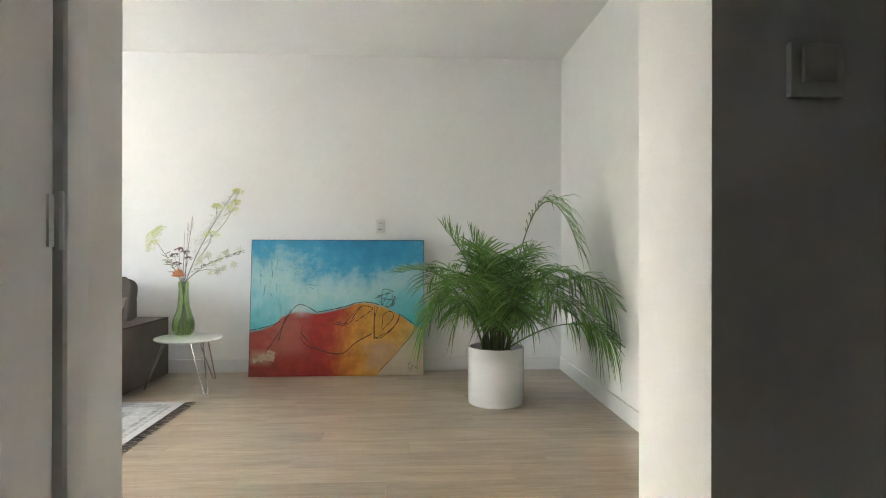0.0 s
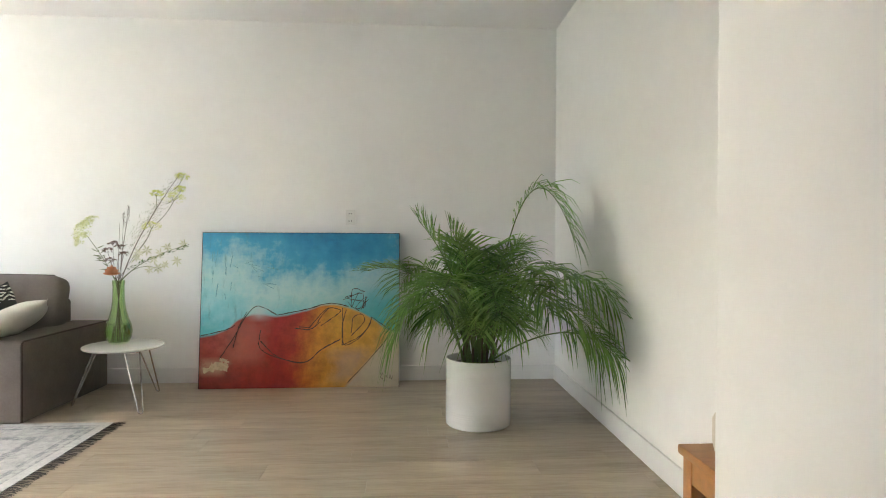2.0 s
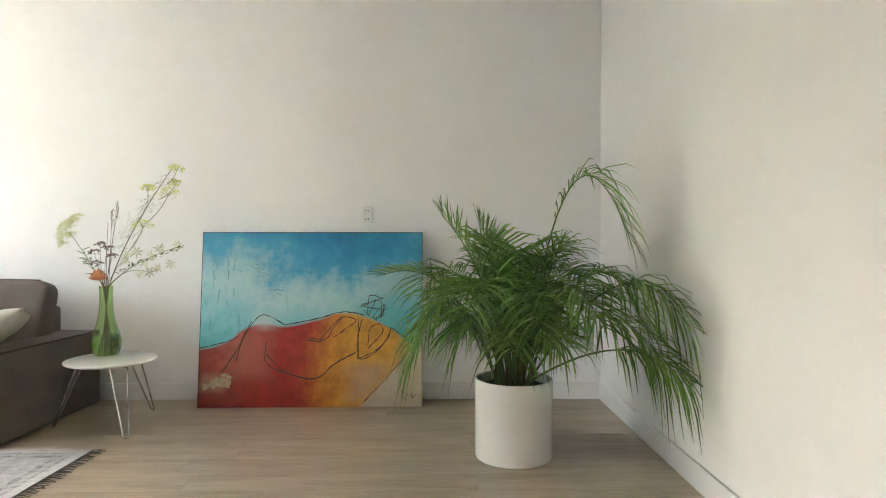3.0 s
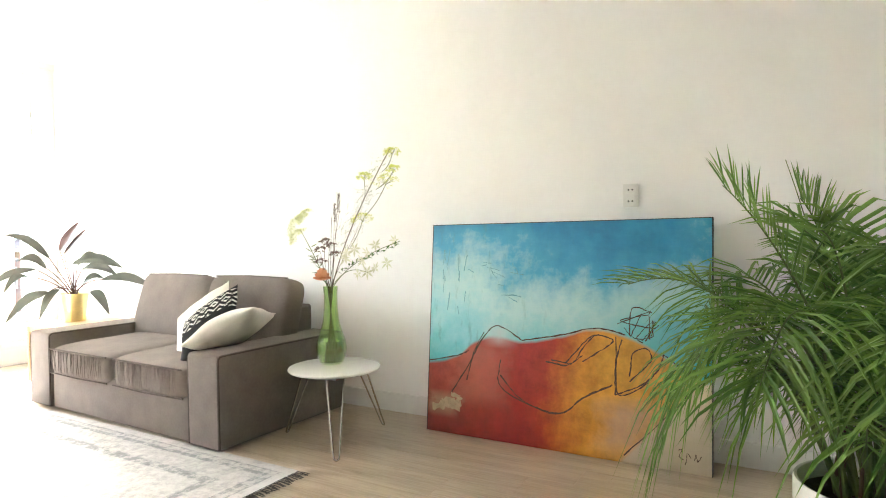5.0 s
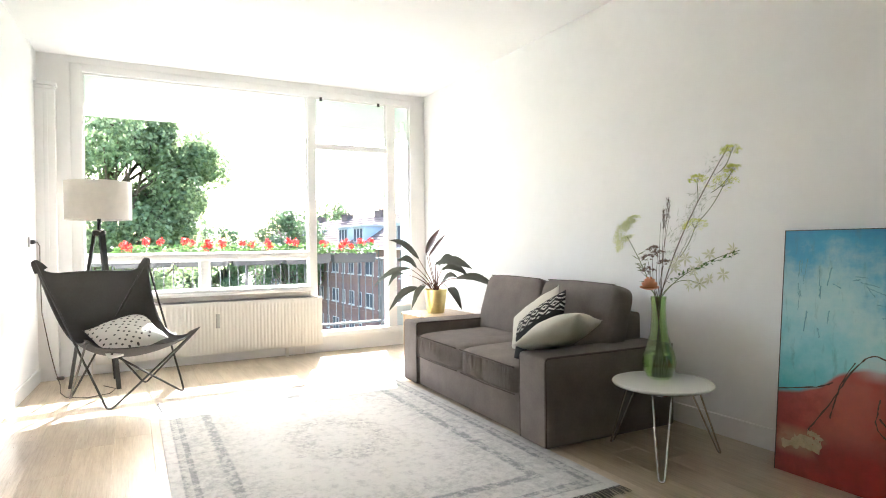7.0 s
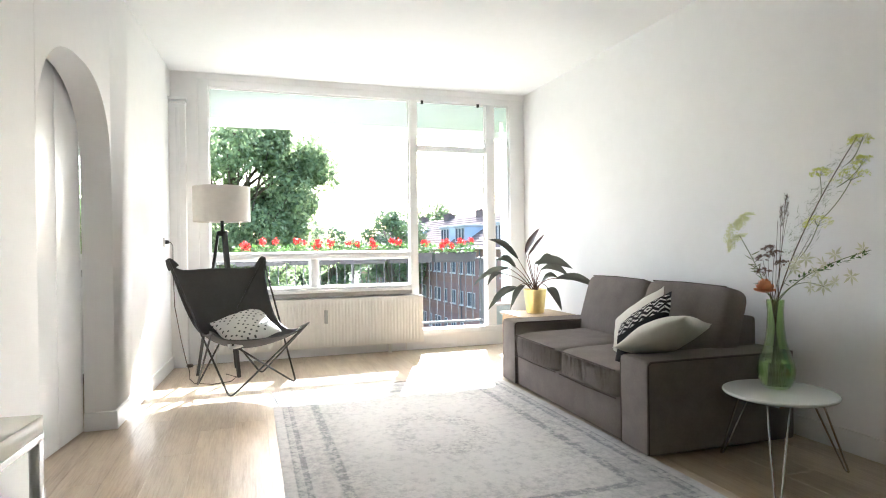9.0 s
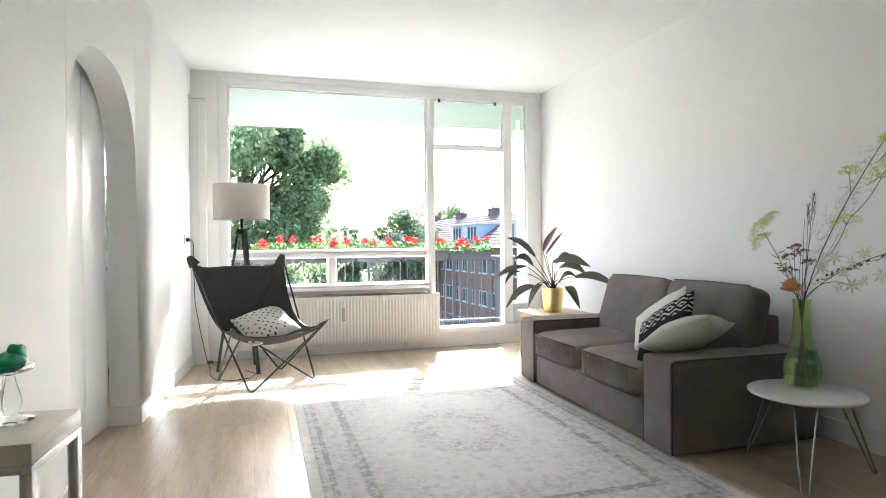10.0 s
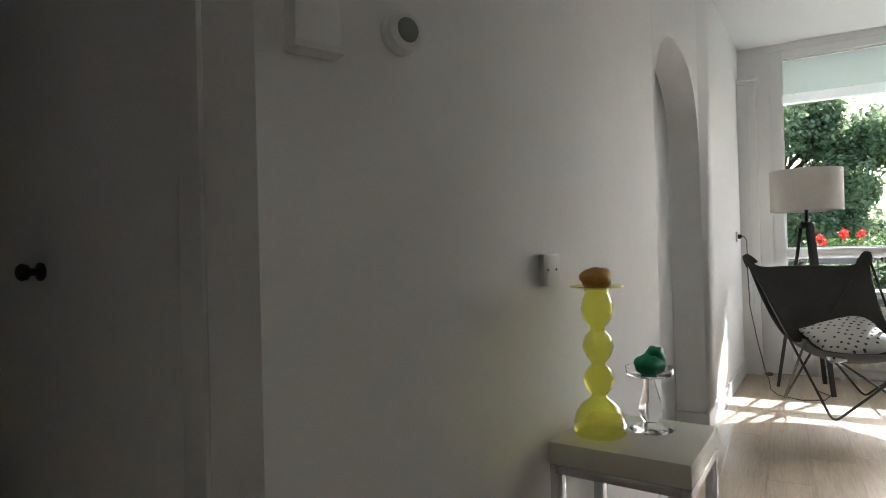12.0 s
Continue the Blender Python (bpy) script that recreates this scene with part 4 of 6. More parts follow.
# ---- painting ----
def painting_material(w, h):
    m, n, l, b = mat("abstract_acrylic_paint")
    tc = n.new("ShaderNodeTexCoord").outputs["Object"]
    sep = n.new("ShaderNodeSeparateXYZ")
    l.new(tc, sep.inputs[0])
    u = math_node(n, l, "ADD", math_node(n, l, "DIVIDE", sep.outputs[0], w), 0.5)
    v = math_node(n, l, "DIVIDE", sep.outputs[2], h)
    n1 = noise_node(n, l, 2.6, 6.0, tc, 0.65)
    n2 = noise_node(n, l, 9.0, 6.0, tc, 0.7)
    n3 = noise_node(n, l, 26.0, 4.0, tc, 0.7, stretch=(1, 1, 0.25))
    # sky: blue at the top, pale turquoise cloud below
    sv = math_node(n, l, "ADD", v, math_node(n, l, "MULTIPLY", math_node(n, l, "SUBTRACT", n1, 0.5), 0.85))
    sv = math_node(n, l, "ADD", sv, math_node(n, l, "MULTIPLY", math_node(n, l, "SUBTRACT", n2, 0.5), 0.22))
    sv = math_node(n, l, "ADD", sv, math_node(n, l, "MULTIPLY", math_node(n, l, "ABSOLUTE", math_node(n, l, "SUBTRACT", u, 0.55)), -0.28))
    skyc = ramp(n, l, sv, [(0.22, (0.10, 0.46, 0.50)), (0.42, (0.26, 0.57, 0.60)), (0.58, (0.42, 0.63, 0.62)), (0.68, (0.30, 0.55, 0.60)), (0.80, (0.06, 0.34, 0.54)), (0.92, (0.035, 0.27, 0.48)), (1.0, (0.03, 0.22, 0.42))])
    teal = ramp(n, l, u, [(0.55, (0, 0, 0)), (0.82, (0.75,) * 3), (0.93, (0.5,) * 3), (1.0, (0.25,) * 3)])
    tv = ramp(n, l, v, [(0.35, (1, 1, 1)), (0.75, (0, 0, 0))])
    skyc = mix_col(n, l, math_node(n, l, "MULTIPLY", teal, tv), skyc, (0.03, 0.40, 0.43))
    scr = ramp(n, l, n3, [(0.56, (0, 0, 0)), (0.72, (1, 1, 1))])
    left = ramp(n, l, u, [(0.02, (1, 1, 1)), (0.22, (0.9,) * 3), (0.50, (0.35,) * 3), (1.0, (0.3,) * 3)])
    skyc = mix_col(n, l, math_node(n, l, "MULTIPLY", math_node(n, l, "MULTIPLY", scr, left), 0.5), skyc, (0.08, 0.20, 0.20))
    # land: red, orange, ochre, cream
    lu = math_node(n, l, "ADD", u, math_node(n, l, "MULTIPLY", math_node(n, l, "SUBTRACT", n1, 0.5), 0.30))
    lu = math_node(n, l, "ADD", lu, math_node(n, l, "MULTIPLY", math_node(n, l, "SUBTRACT", n2, 0.5), 0.10))
    lu = math_node(n, l, "ADD", lu, math_node(n, l, "MULTIPLY", math_node(n, l, "SUBTRACT", v, 0.3), -0.10))
    land = ramp(n, l, lu, [(0.0, (0.36, 0.055, 0.04)), (0.12, (0.42, 0.085, 0.06)), (0.25, (0.40, 0.045, 0.03)), (0.38, (0.36, 0.022, 0.018)), (0.46, (0.40, 0.035, 0.02)), (0.53, (0.52, 0.14, 0.025)), (0.62, (0.62, 0.27, 0.035)), (0.70, (0.66, 0.33, 0.045)), (0.85, (0.62, 0.33, 0.06)), (1.0, (0.58, 0.40, 0.16))])
    lowr = ramp(n, l, v, [(0.0, (1, 1, 1)), (0.28, (0, 0, 0))])
    dk = math_node(n, l, "MULTIPLY", lowr, ramp(n, l, u, [(0.30, (0.55,) * 3), (0.5, (0.0,) * 3)]))
    land = mix_col(n, l, dk, land, (0.26, 0.02, 0.018))
    wash = ramp(n, l, n2, [(0.35, (0.70,) * 3), (0.65, (1.15,) * 3)])
    land = mix_col(n, l, 1.0, land, wash, "MULTIPLY")
    cr = math_node(n, l, "SUBTRACT", math_node(n, l, "SUBTRACT", u, math_node(n, l, "MULTIPLY", v, 0.69)), 0.715)
    cr = math_node(n, l, "MINIMUM", math_node(n, l, "MAXIMUM", math_node(n, l, "MULTIPLY", cr, 40.0), 0.0), 0.85)
    land = mix_col(n, l, cr, land, mix_col(n, l, n2, (0.50, 0.43, 0.31), (0.60, 0.55, 0.44)))
    # cream patch and mauve wash low on the land
    def patch(u0, u1, v0, v1, soft):
        pu = ramp(n, l, lu, [(u0 - soft, (0, 0, 0)), (u0, (1, 1, 1)), (u1, (1, 1, 1)), (u1 + soft, (0, 0, 0))])
        pv = ramp(n, l, v, [(v0 - soft, (0, 0, 0)), (v0, (1, 1, 1)), (v1, (1, 1, 1)), (v1 + soft, (0, 0, 0))])
        return math_node(n, l, "MULTIPLY", pu, pv)
    land = mix_col(n, l, math_node(n, l, "MULTIPLY", patch(0.06, 0.11, 0.12, 0.155, 0.05), 0.65), land, (0.47, 0.36, 0.24))
    land = mix_col(n, l, math_node(n, l, "MULTIPLY", patch(0.72, 0.80, 0.08, 0.20, 0.08), 0.55), land, (0.46, 0.33, 0.28))
    land = mix_col(n, l, math_node(n, l, "MULTIPLY", patch(0.16, 0.27, 0.20, 0.40, 0.07), 0.45), land, (0.47, 0.17, 0.12))
    # skyline of the land
    fc = n.new("ShaderNodeFloatCurve")
    cur = fc.mapping.curves[0]
    for (px, py), pt in zip(((0.0, 0.335), (1.0, 0.36)), cur.points):
        pt.location = (px, py)
    for px, py in ((0.12, 0.375), (0.20, 0.45), (0.28, 0.48), (0.38, 0.465), (0.52, 0.50), (0.64, 0.54), (0.75, 0.515), (0.86, 0.45), (0.95, 0.37)):
        cur.points.new(px, py)
    fc.mapping.update()
    l.new(u, fc.inputs["Value"])
    dv = math_node(n, l, "SUBTRACT", math_node(n, l, "ADD", fc.outputs[0], math_node(n, l, "MULTIPLY", math_node(n, l, "SUBTRACT", n2, 0.5), 0.02)), v)
    isl = math_node(n, l, "MINIMUM", math_node(n, l, "MAXIMUM", math_node(n, l, "MULTIPLY", dv, 60.0), 0.0), 1.0)
    col = mix_col(n, l, isl, skyc, land)
    # pale shoulder near the skyline
    sh = math_node(n, l, "MULTIPLY", ramp(n, l, u, [(0.22, (0, 0, 0)), (0.29, (0.7,) * 3), (0.37, (0, 0, 0))]), ramp(n, l, v, [(0.42, (0, 0, 0)), (0.47, (1, 1, 1)), (0.50, (1, 1, 1)), (0.54, (0, 0, 0))]))
    col = mix_col(n, l, sh, col, (0.50, 0.56, 0.55))
    l.new(col, b.inputs["Base Color"])
    b.inputs["Roughness"].default_value = 0.55
    bump(n, l, b, noise_node(n, l, 34.0, 5.0, tc, 0.7), 0.35, 0.004)
    return m


PW, PH = 1.45, 1.142
lean = math.degrees(math.asin(0.105 / PH))
painting = thing("painting", "large abstract canvas in blue, red and ochre leaning on wall", "painting", m=pose(0.048, 5.378, 0.004, -lean, 0, 0.4))
local("canvas", bm_box(-PW / 2, PW / 2, 0.0, 0.034, 0, PH, 0.003), painting_material(PW, PH), painting)
local("edge_tape", joined(bm_box(-PW / 2 - 0.003, -PW / 2 + 0.001, -0.001, 0.035, 0, PH), bm_box(PW / 2 - 0.001, PW / 2 + 0.003, -0.001, 0.035, 0, PH), bm_box(-PW / 2 - 0.003, PW / 2 + 0.003, -0.001, 0.035, PH - 0.001, PH + 0.003)), M_PLANTER, painting, "dark canvas edge", smooth=False)
M_CHARCOAL = surface("charcoal_line", (0.085, 0.055, 0.045), 0.9, var=0.5, scale=60.0, bstr=0.0)


def stroke(pts, w=0.0035, seed=1):
    """A drawn line lying on the canvas; places in fractions of its width and height."""
    rnd = random.Random(seed)
    p = [Vector(((a - 0.5) * PW, -0.0012, b * PH)) for a, b in pts]
    out = [p[0]]
    for i in range(1, len(p)):
        prv, nxt = p[max(i - 2, 0)], p[min(i + 1, len(p) - 1)]
        for k in range(1, 9):
            t = k / 8
            a, b = p[i - 1], p[i]
            q = 0.5 * ((2 * a) + (b - prv) * t + (2 * prv - 5 * a + 4 * b - nxt) * t * t + (3 * a - prv - 3 * b + nxt) * t ** 3) if i > 1 else a.lerp(b, t)
            out.append(q + Vector((rnd.uniform(-1, 1), 0, rnd.uniform(-1, 1))) * 0.0016)
    bm = bmesh.new()
    ring = []
    for i, q in enumerate(out):
        d = (out[min(i + 1, len(out) - 1)] - out[max(i - 1, 0)]).normalized()
        s = Vector((-d.z, 0, d.x)) * w * rnd.uniform(0.25, 0.8)
        ring.append((bm.verts.new(q + s), bm.verts.new(q - s)))
    for a, b in zip(ring, ring[1:]):
        bm.faces.new((a[0], a[1], b[1], b[0]))
    return bm


# plain drawn contours of hills and furrows
for i, pts in enumerate((((0.0, 0.335), (0.12, 0.37), (0.17, 0.40)), ((0.10, 0.19), (0.17, 0.33), (0.22, 0.45), (0.27, 0.52), (0.32, 0.51), (0.38, 0.465)), ((0.38, 0.465), (0.52, 0.50), (0.64, 0.54), (0.74, 0.52)),
                         ((0.30, 0.30), (0.36, 0.22), (0.45, 0.17), (0.54, 0.17), (0.60, 0.24), (0.70, 0.31)),
                         ((0.54, 0.38), (0.60, 0.47), (0.64, 0.51), (0.70, 0.50)), ((0.47, 0.38), (0.54, 0.37), (0.60, 0.42)), ((0.71, 0.27), (0.71, 0.40), (0.73, 0.50)), ((0.71, 0.27), (0.78, 0.31), (0.84, 0.38), (0.86, 0.45)),
                         ((0.86, 0.45), (0.95, 0.37), (0.96, 0.35), (0.88, 0.22), (0.74, 0.03)))):
    local("drawn_line", stroke(pts, 0.0056, i), M_CHARCOAL, painting, smooth=False)
for i, pts in enumerate((((0.30, 0.37), (0.29, 0.285), (0.32, 0.23), (0.42, 0.18), (0.52, 0.16), (0.61, 0.245), (0.70, 0.305)), ((0.165, 0.26), (0.19, 0.39), (0.23, 0.49)), ((0.49, 0.39), (0.56, 0.38), (0.60, 0.45), (0.645, 0.51), (0.70, 0.495), (0.675, 0.46), (0.60, 0.395)),
                         ((0.71, 0.51), (0.713, 0.30), (0.74, 0.273), (0.81, 0.33), (0.85, 0.41)), ((0.755, 0.35), (0.762, 0.44), (0.806, 0.47), (0.82, 0.42), (0.755, 0.33)))):
    local("drawn_line", stroke(pts, 0.0050, 30 + i), M_CHARCOAL, painting, smooth=False)
rq = random.Random(77)
for k in range(6):
    pts = [(0.78 + 0.055 * math.cos(a) + rq.uniform(-0.012, 0.012), 0.565 + 0.06 * math.sin(a) + rq.uniform(-0.014, 0.014)) for a in (rq.uniform(0, 6.28) + 0.8 * j for j in range(4))]
    local("drawn_line", stroke(pts, 0.0038, 50 + k), M_CHARCOAL, painting, smooth=False)
M_SCRATCH = surface("dark_teal_scratch", (0.14, 0.33, 0.37), 0.8, var=0.4, scale=50.0, bstr=0.0)
for k in range(26):
    u0, v0 = (rq.uniform(0.04, 0.15), rq.uniform(0.56, 0.84)) if k < 14 else (rq.uniform(0.14, 0.34), rq.uniform(0.66, 0.84))
    du, dv = (rq.uniform(-0.006, 0.012), rq.uniform(0.03, 0.09)) if k < 14 else (rq.uniform(0.02, 0.06), rq.uniform(-0.04, 0.01))
    local("brush_scratch", stroke(((u0, v0), (u0 + du * 0.5, v0 + dv * 0.5), (u0 + du, v0 + dv)), rq.uniform(0.002, 0.0045), 70 + k), M_SCRATCH, painting, smooth=False)
M_DAB = surface("cream_paint_dab", (0.52, 0.40, 0.26), 0.7, var=0.25, scale=30.0, bstr=0.3)
for k, pts in enumerate((((0.02, 0.115), (0.07, 0.13), (0.14, 0.125)), ((0.06, 0.15), (0.10, 0.155), (0.145, 0.145)), ((0.10, 0.185), (0.125, 0.18), (0.14, 0.165)))):
    local("paint_dab", stroke(pts, 0.034 - 0.006 * k, 110 + k), M_DAB, painting, "cream paint dab", smooth=False)
# unreadable signature: plain dark strokes
local("signature", joined(stroke(((0.905, 0.085), (0.915, 0.09), (0.907, 0.06), (0.92, 0.05)), 0.003, 90), stroke(((0.925, 0.03), (0.93, 0.075), (0.94, 0.06)), 0.003, 91), stroke(((0.95, 0.05), (0.955, 0.075), (0.96, 0.05), (0.97, 0.07)), 0.003, 92)), M_CHARCOAL, painting, "dark scribbled signature", smooth=False)


# ---- palm ----
PX, PY = 1.255, 4.50
palm = thing("potted_palm", "bushy green areca palm in a white cylinder pot", "plant", m=pose(PX, PY, 0))
rib = []
for k in range(5):
    for zz in (0.045 + 0.012 * k, ):
        rib += [(0.1935, zz - 0.004), (0.1925, zz), (0.1935, zz + 0.004)]
pot = local("pot", bm_lathe([(0, 0.0), (0.187, 0.0), (0.192, 0.006)] + rib + [(0.1935, 0.30), (0.1925, 0.306), (0.1935, 0.312), (0.1935, 0.385), (0.190, 0.392), (0.183, 0.390), (0.181, 0.34), (0, 0.338)], 56), M_POT, palm, "white ribbed cylinder pot")
local("soil", bm_lathe([(0.180, 0.345), (0.10, 0.352), (0, 0.358)], 32), M_SOIL, palm)


def frond(base, ctrl, tip, n=30, leaf=0.24, seed=1, wid=0.0130, start=0.25, droop=0.42):
    """An arching stalk with folded leaflets in two rows that hang the more, the further out they stand."""
    rnd = random.Random(seed)
    pts = bezier(base, ctrl, tip, 20)
    stalk = bm_tube(pts, 0.0058, 6, 0.0014)
    bm = bmesh.new()
    for i in range(n):
        t = start + (1 - start) * (i + 0.5) / n
        f = t * (len(pts) - 1)
        k = min(int(f), len(pts) - 2)
        p = pts[k].lerp(pts[k + 1], f - k)
        d = (pts[k + 1] - pts[k]).normalized()
        side = d.cross(Vector((0, 0, 1)))
        if side.length < 0.15:
            side = d.cross(Vector((0.3, 1, 0)))
        side.normalize()
        up = side.cross(d).normalized()
        if up.z < 0:
            up = -up
        ln = leaf * (0.50 + 0.70 * math.sin(math.pi * (0.15 + 0.74 * (i + 0.5) / n))) * rnd.uniform(0.85, 1.12)
        for s in (-1, 1):
            spread = 1.10 - 0.45 * t + rnd.uniform(-0.12, 0.12)
            dr = (side * s * spread + d * rnd.uniform(0.50, 0.70) + up * rnd.uniform(0.10, 0.45)).normalized()
            hang = droop * rnd.uniform(0.6, 1.3)
            q1 = p + dr * ln * 0.34 + Vector((0, 0, -0.06 * hang * ln))
            q2 = p + dr * ln * 0.68 + Vector((0, 0, -0.38 * hang * ln))
            q3 = p + dr * ln * 0.93 + Vector((0, 0, -1.0 * hang * ln))
            wv = dr.cross(up).normalized() * wid * rnd.uniform(0.8, 1.1) / 2
            fold = up * wid * 0.28
            rows = []
            for q, w in ((p, 0.35), (q1, 1.0), (q2, 0.85)):
                rows.append((bm.verts.new(q + wv * w), bm.verts.new(q - fold * w), bm.verts.new(q - wv * w)))
            end = bm.verts.new(q3)
            for ra, rc in zip(rows, rows[1:]):
                bm.faces.new((ra[0], ra[1], rc[1], rc[0]))
                bm.faces.new((ra[1], ra[2], rc[2], rc[1]))
            bm.faces.new((rows[2][0], rows[2][1], end))
            bm.faces.new((rows[2][1], rows[2][2], end))
    return stalk, bm


# the fronds that stand out of the bush: control and tip from the pot's middle, leaflet length, where leaflets begin, their hang
OUTER_FRONDS = [
    ((0.26, -0.03, 1.98), (0.56, -0.08, 1.08), 0.25, 0.34, 0.50),
    ((-0.12, -0.04, 0.95), (-0.36, -0.06, 1.20), 0.24, 0.45, 0.10),
    ((-0.30, 0.05, 1.04), (-0.66, 0.10, 0.90), 0.19, 0.42, 0.15),
    ((-0.30, 0.0, 1.06), (-0.47, -0.02, 0.56), 0.30, 0.36, 0.95),
    ((0.46, -0.28, 1.18), (0.66, -0.50, 0.72), 0.31, 0.38, 0.85),
    ((0.38, -0.16, 0.98), (0.60, -0.40, 0.54), 0.28, 0.42, 0.80),
    ((0.48, -0.30, 0.74), (0.66, -0.48, 0.48), 0.25, 0.50, 0.80),
    ((0.42, 0.04, 1.30), (0.66, 0.02, 0.66), 0.27, 0.40, 0.55),
    ((-0.05, 0.02, 1.00), (-0.17, 0.03, 1.16), 0.20, 0.45, 0.10),
    ((-0.28, -0.14, 1.14), (-0.46, -0.22, 0.62), 0.24, 0.36, 0.45),
    ((-0.14, -0.18, 1.16), (-0.26, -0.42, 0.72), 0.26, 0.32, 0.38),
    ((0.18, -0.20, 1.16), (0.32, -0.46, 0.70), 0.26, 0.32, 0.38),
    ((0.02, -0.20, 1.14), (0.04, -0.46, 0.68), 0.26, 0.32, 0.38),
    ((0.05, 0.28, 1.25), (0.04, 0.58, 0.80), 0.26, 0.35, 0.45),
    ((-0.25, 0.25, 1.18), (-0.46, 0.42, 0.80), 0.26, 0.35, 0.45),
    ((0.28, 0.22, 1.20), (0.50, 0.38, 0.78), 0.26, 0.35, 0.45),
]
rp = random.Random(3)
# the bush itself: fronds in every direction, the lower ones leaning further out
INNER_FRONDS = []
for k in range(26):
    az = 2.399 * k + rp.uniform(-0.25, 0.25)
    low = (k % 5) / 4
    rc, rt = rp.uniform(0.08, 0.20), 0.24 + 0.20 * low + rp.uniform(-0.04, 0.05)
    zc, zt = 1.08 - 0.26 * low + rp.uniform(-0.05, 0.05), 1.05 - 0.42 * low + rp.uniform(-0.08, 0.06)
    INNER_FRONDS.append(((rc * math.cos(az) + 0.02, rc * math.sin(az), zc), (rt * math.cos(az) + 0.02, rt * math.sin(az), zt), rp.uniform(0.21, 0.27), 0.22, 0.28 + 0.30 * low))
for k in range(11):
    az = 6.283 * k / 11 + rp.uniform(-0.2, 0.2)
    rt = rp.uniform(0.26, 0.36)
    INNER_FRONDS.append(((0.14 * math.cos(az), 0.14 * math.sin(az), rp.uniform(0.66, 0.80)), (rt * math.cos(az), rt * math.sin(az), rp.uniform(0.56, 0.70)), 0.24, 0.24, 0.70))
for i, (c, t, leaf, start, hang) in enumerate(OUTER_FRONDS + INNER_FRONDS):
    a = math.atan2(c[1], c[0]) + rp.uniform(-0.6, 0.6)
    r = rp.uniform(0.02, 0.10)
    base = Vector((r * math.cos(a), r * math.sin(a), 0.345))
    st, lv = frond(base, c, t, 27 if i < len(OUTER_FRONDS) else 19, leaf, i, 0.0105, start, hang)
    fr = local("frond", lv, M_PALM, palm, smooth=False)
    local("stalk", st, M_PALMSTEM, fr)
# an unopened spear and a few dry stalks at the foot
spear = local("frond", bm_tube(bezier((-0.02, 0.0, 0.345), (-0.08, -0.01, 0.85), (-0.205, -0.02, 1.265), 12), 0.004, 6, 0.001), M_PALMSTEM, palm, "unopened spear leaf")
for k in range(14):
    a = 2.399 * k
    local("dry_stalk", bm_tube(bezier((0.09 * math.cos(a), 0.09 * math.sin(a), 0.345), (0.11 * math.cos(a), 0.11 * math.sin(a), 0.45), (0.05 * math.cos(a + 0.3), 0.05 * math.sin(a + 0.3), 0.56 + 0.05 * (k % 3)), 6), 0.006, 6, 0.003), M_DRYSTEM, palm, "brown dry stalk")

# ---- gold-potted plant on a low wooden table behind the sofa ----
gt = thing("low_table", "small low wooden table beside the sofa and window", "side table", m=pose(-3.86, 5.20, 0))
local("tabletop", bm_box(-0.25, 0.30, -0.26, 0.26, 0.432, 0.455, 0.005), M_LIGHTWOOD, gt)
for x in (-0.22, 0.27):
    for y in (-0.23, 0.23):
        local("leg", bm_box(x - 0.014, x + 0.014, y - 0.014, y + 0.014, 0, 0.432, 0.003), M_LIGHTWOOD, gt)
for y in (-0.23, 0.23):
    local("apron", bm_box(-0.206, 0.256, y - 0.008, y + 0.008, 0.385, 0.432), M_LIGHTWOOD, gt)
phil = thing("potted_plant", "dark-leaved red-stalked plant in a gold pot on the low table", "plant", m=pose(-3.86, 5.19, 0.455))
local("pot", bm_lathe([(0, 0), (0.076, 0), (0.080, 0.004), (0.106, 0.215), (0.108, 0.222), (0.102, 0.222), (0.098, 0.19), (0, 0.188)], 48), M_GOLD, phil, "shiny gold pot")
local("soil", bm_lathe([(0.098, 0.195), (0, 0.20)], 24), M_SOIL, phil)


def blade(base, tip, width, sag, seed, normal=(0, 0, 1)):
    """A lance-shaped leaf, keeled along its midrib and drooping to its tip."""
    rnd = random.Random(seed)
    base, tip = Vector(base), Vector(tip)
    d = tip - base
    s = d.cross(Vector(normal))
    if s.length < 1e-4:
        s = d.cross(Vector((0.4, 1, 0)))
    s.normalize()
    up = s.cross(d).normalized()
    bm = bmesh.new()
    rows = []
    n = 10
    for i in range(n + 1):
        t = i / n
        p = base + d * t + Vector((0, 0, sag * math.sin(math.pi * t) ** 1.0))
        w = width / 2 * (math.sin(math.pi * min(1, t * 0.96 + 0.04)) ** 0.75) * (1.15 - 0.45 * t)
        rows.append([bm.verts.new(p + s * w * q + up * (abs(q) * w * 0.35 + 0.003 * rnd.uniform(-1, 1))) for q in (-1, -0.5, 0, 0.5, 1)])
    for a, b in zip(rows, rows[1:]):
        for q in range(4):
            bm.faces.new((a[q], a[q + 1], b[q + 1], b[q]))
    return bm


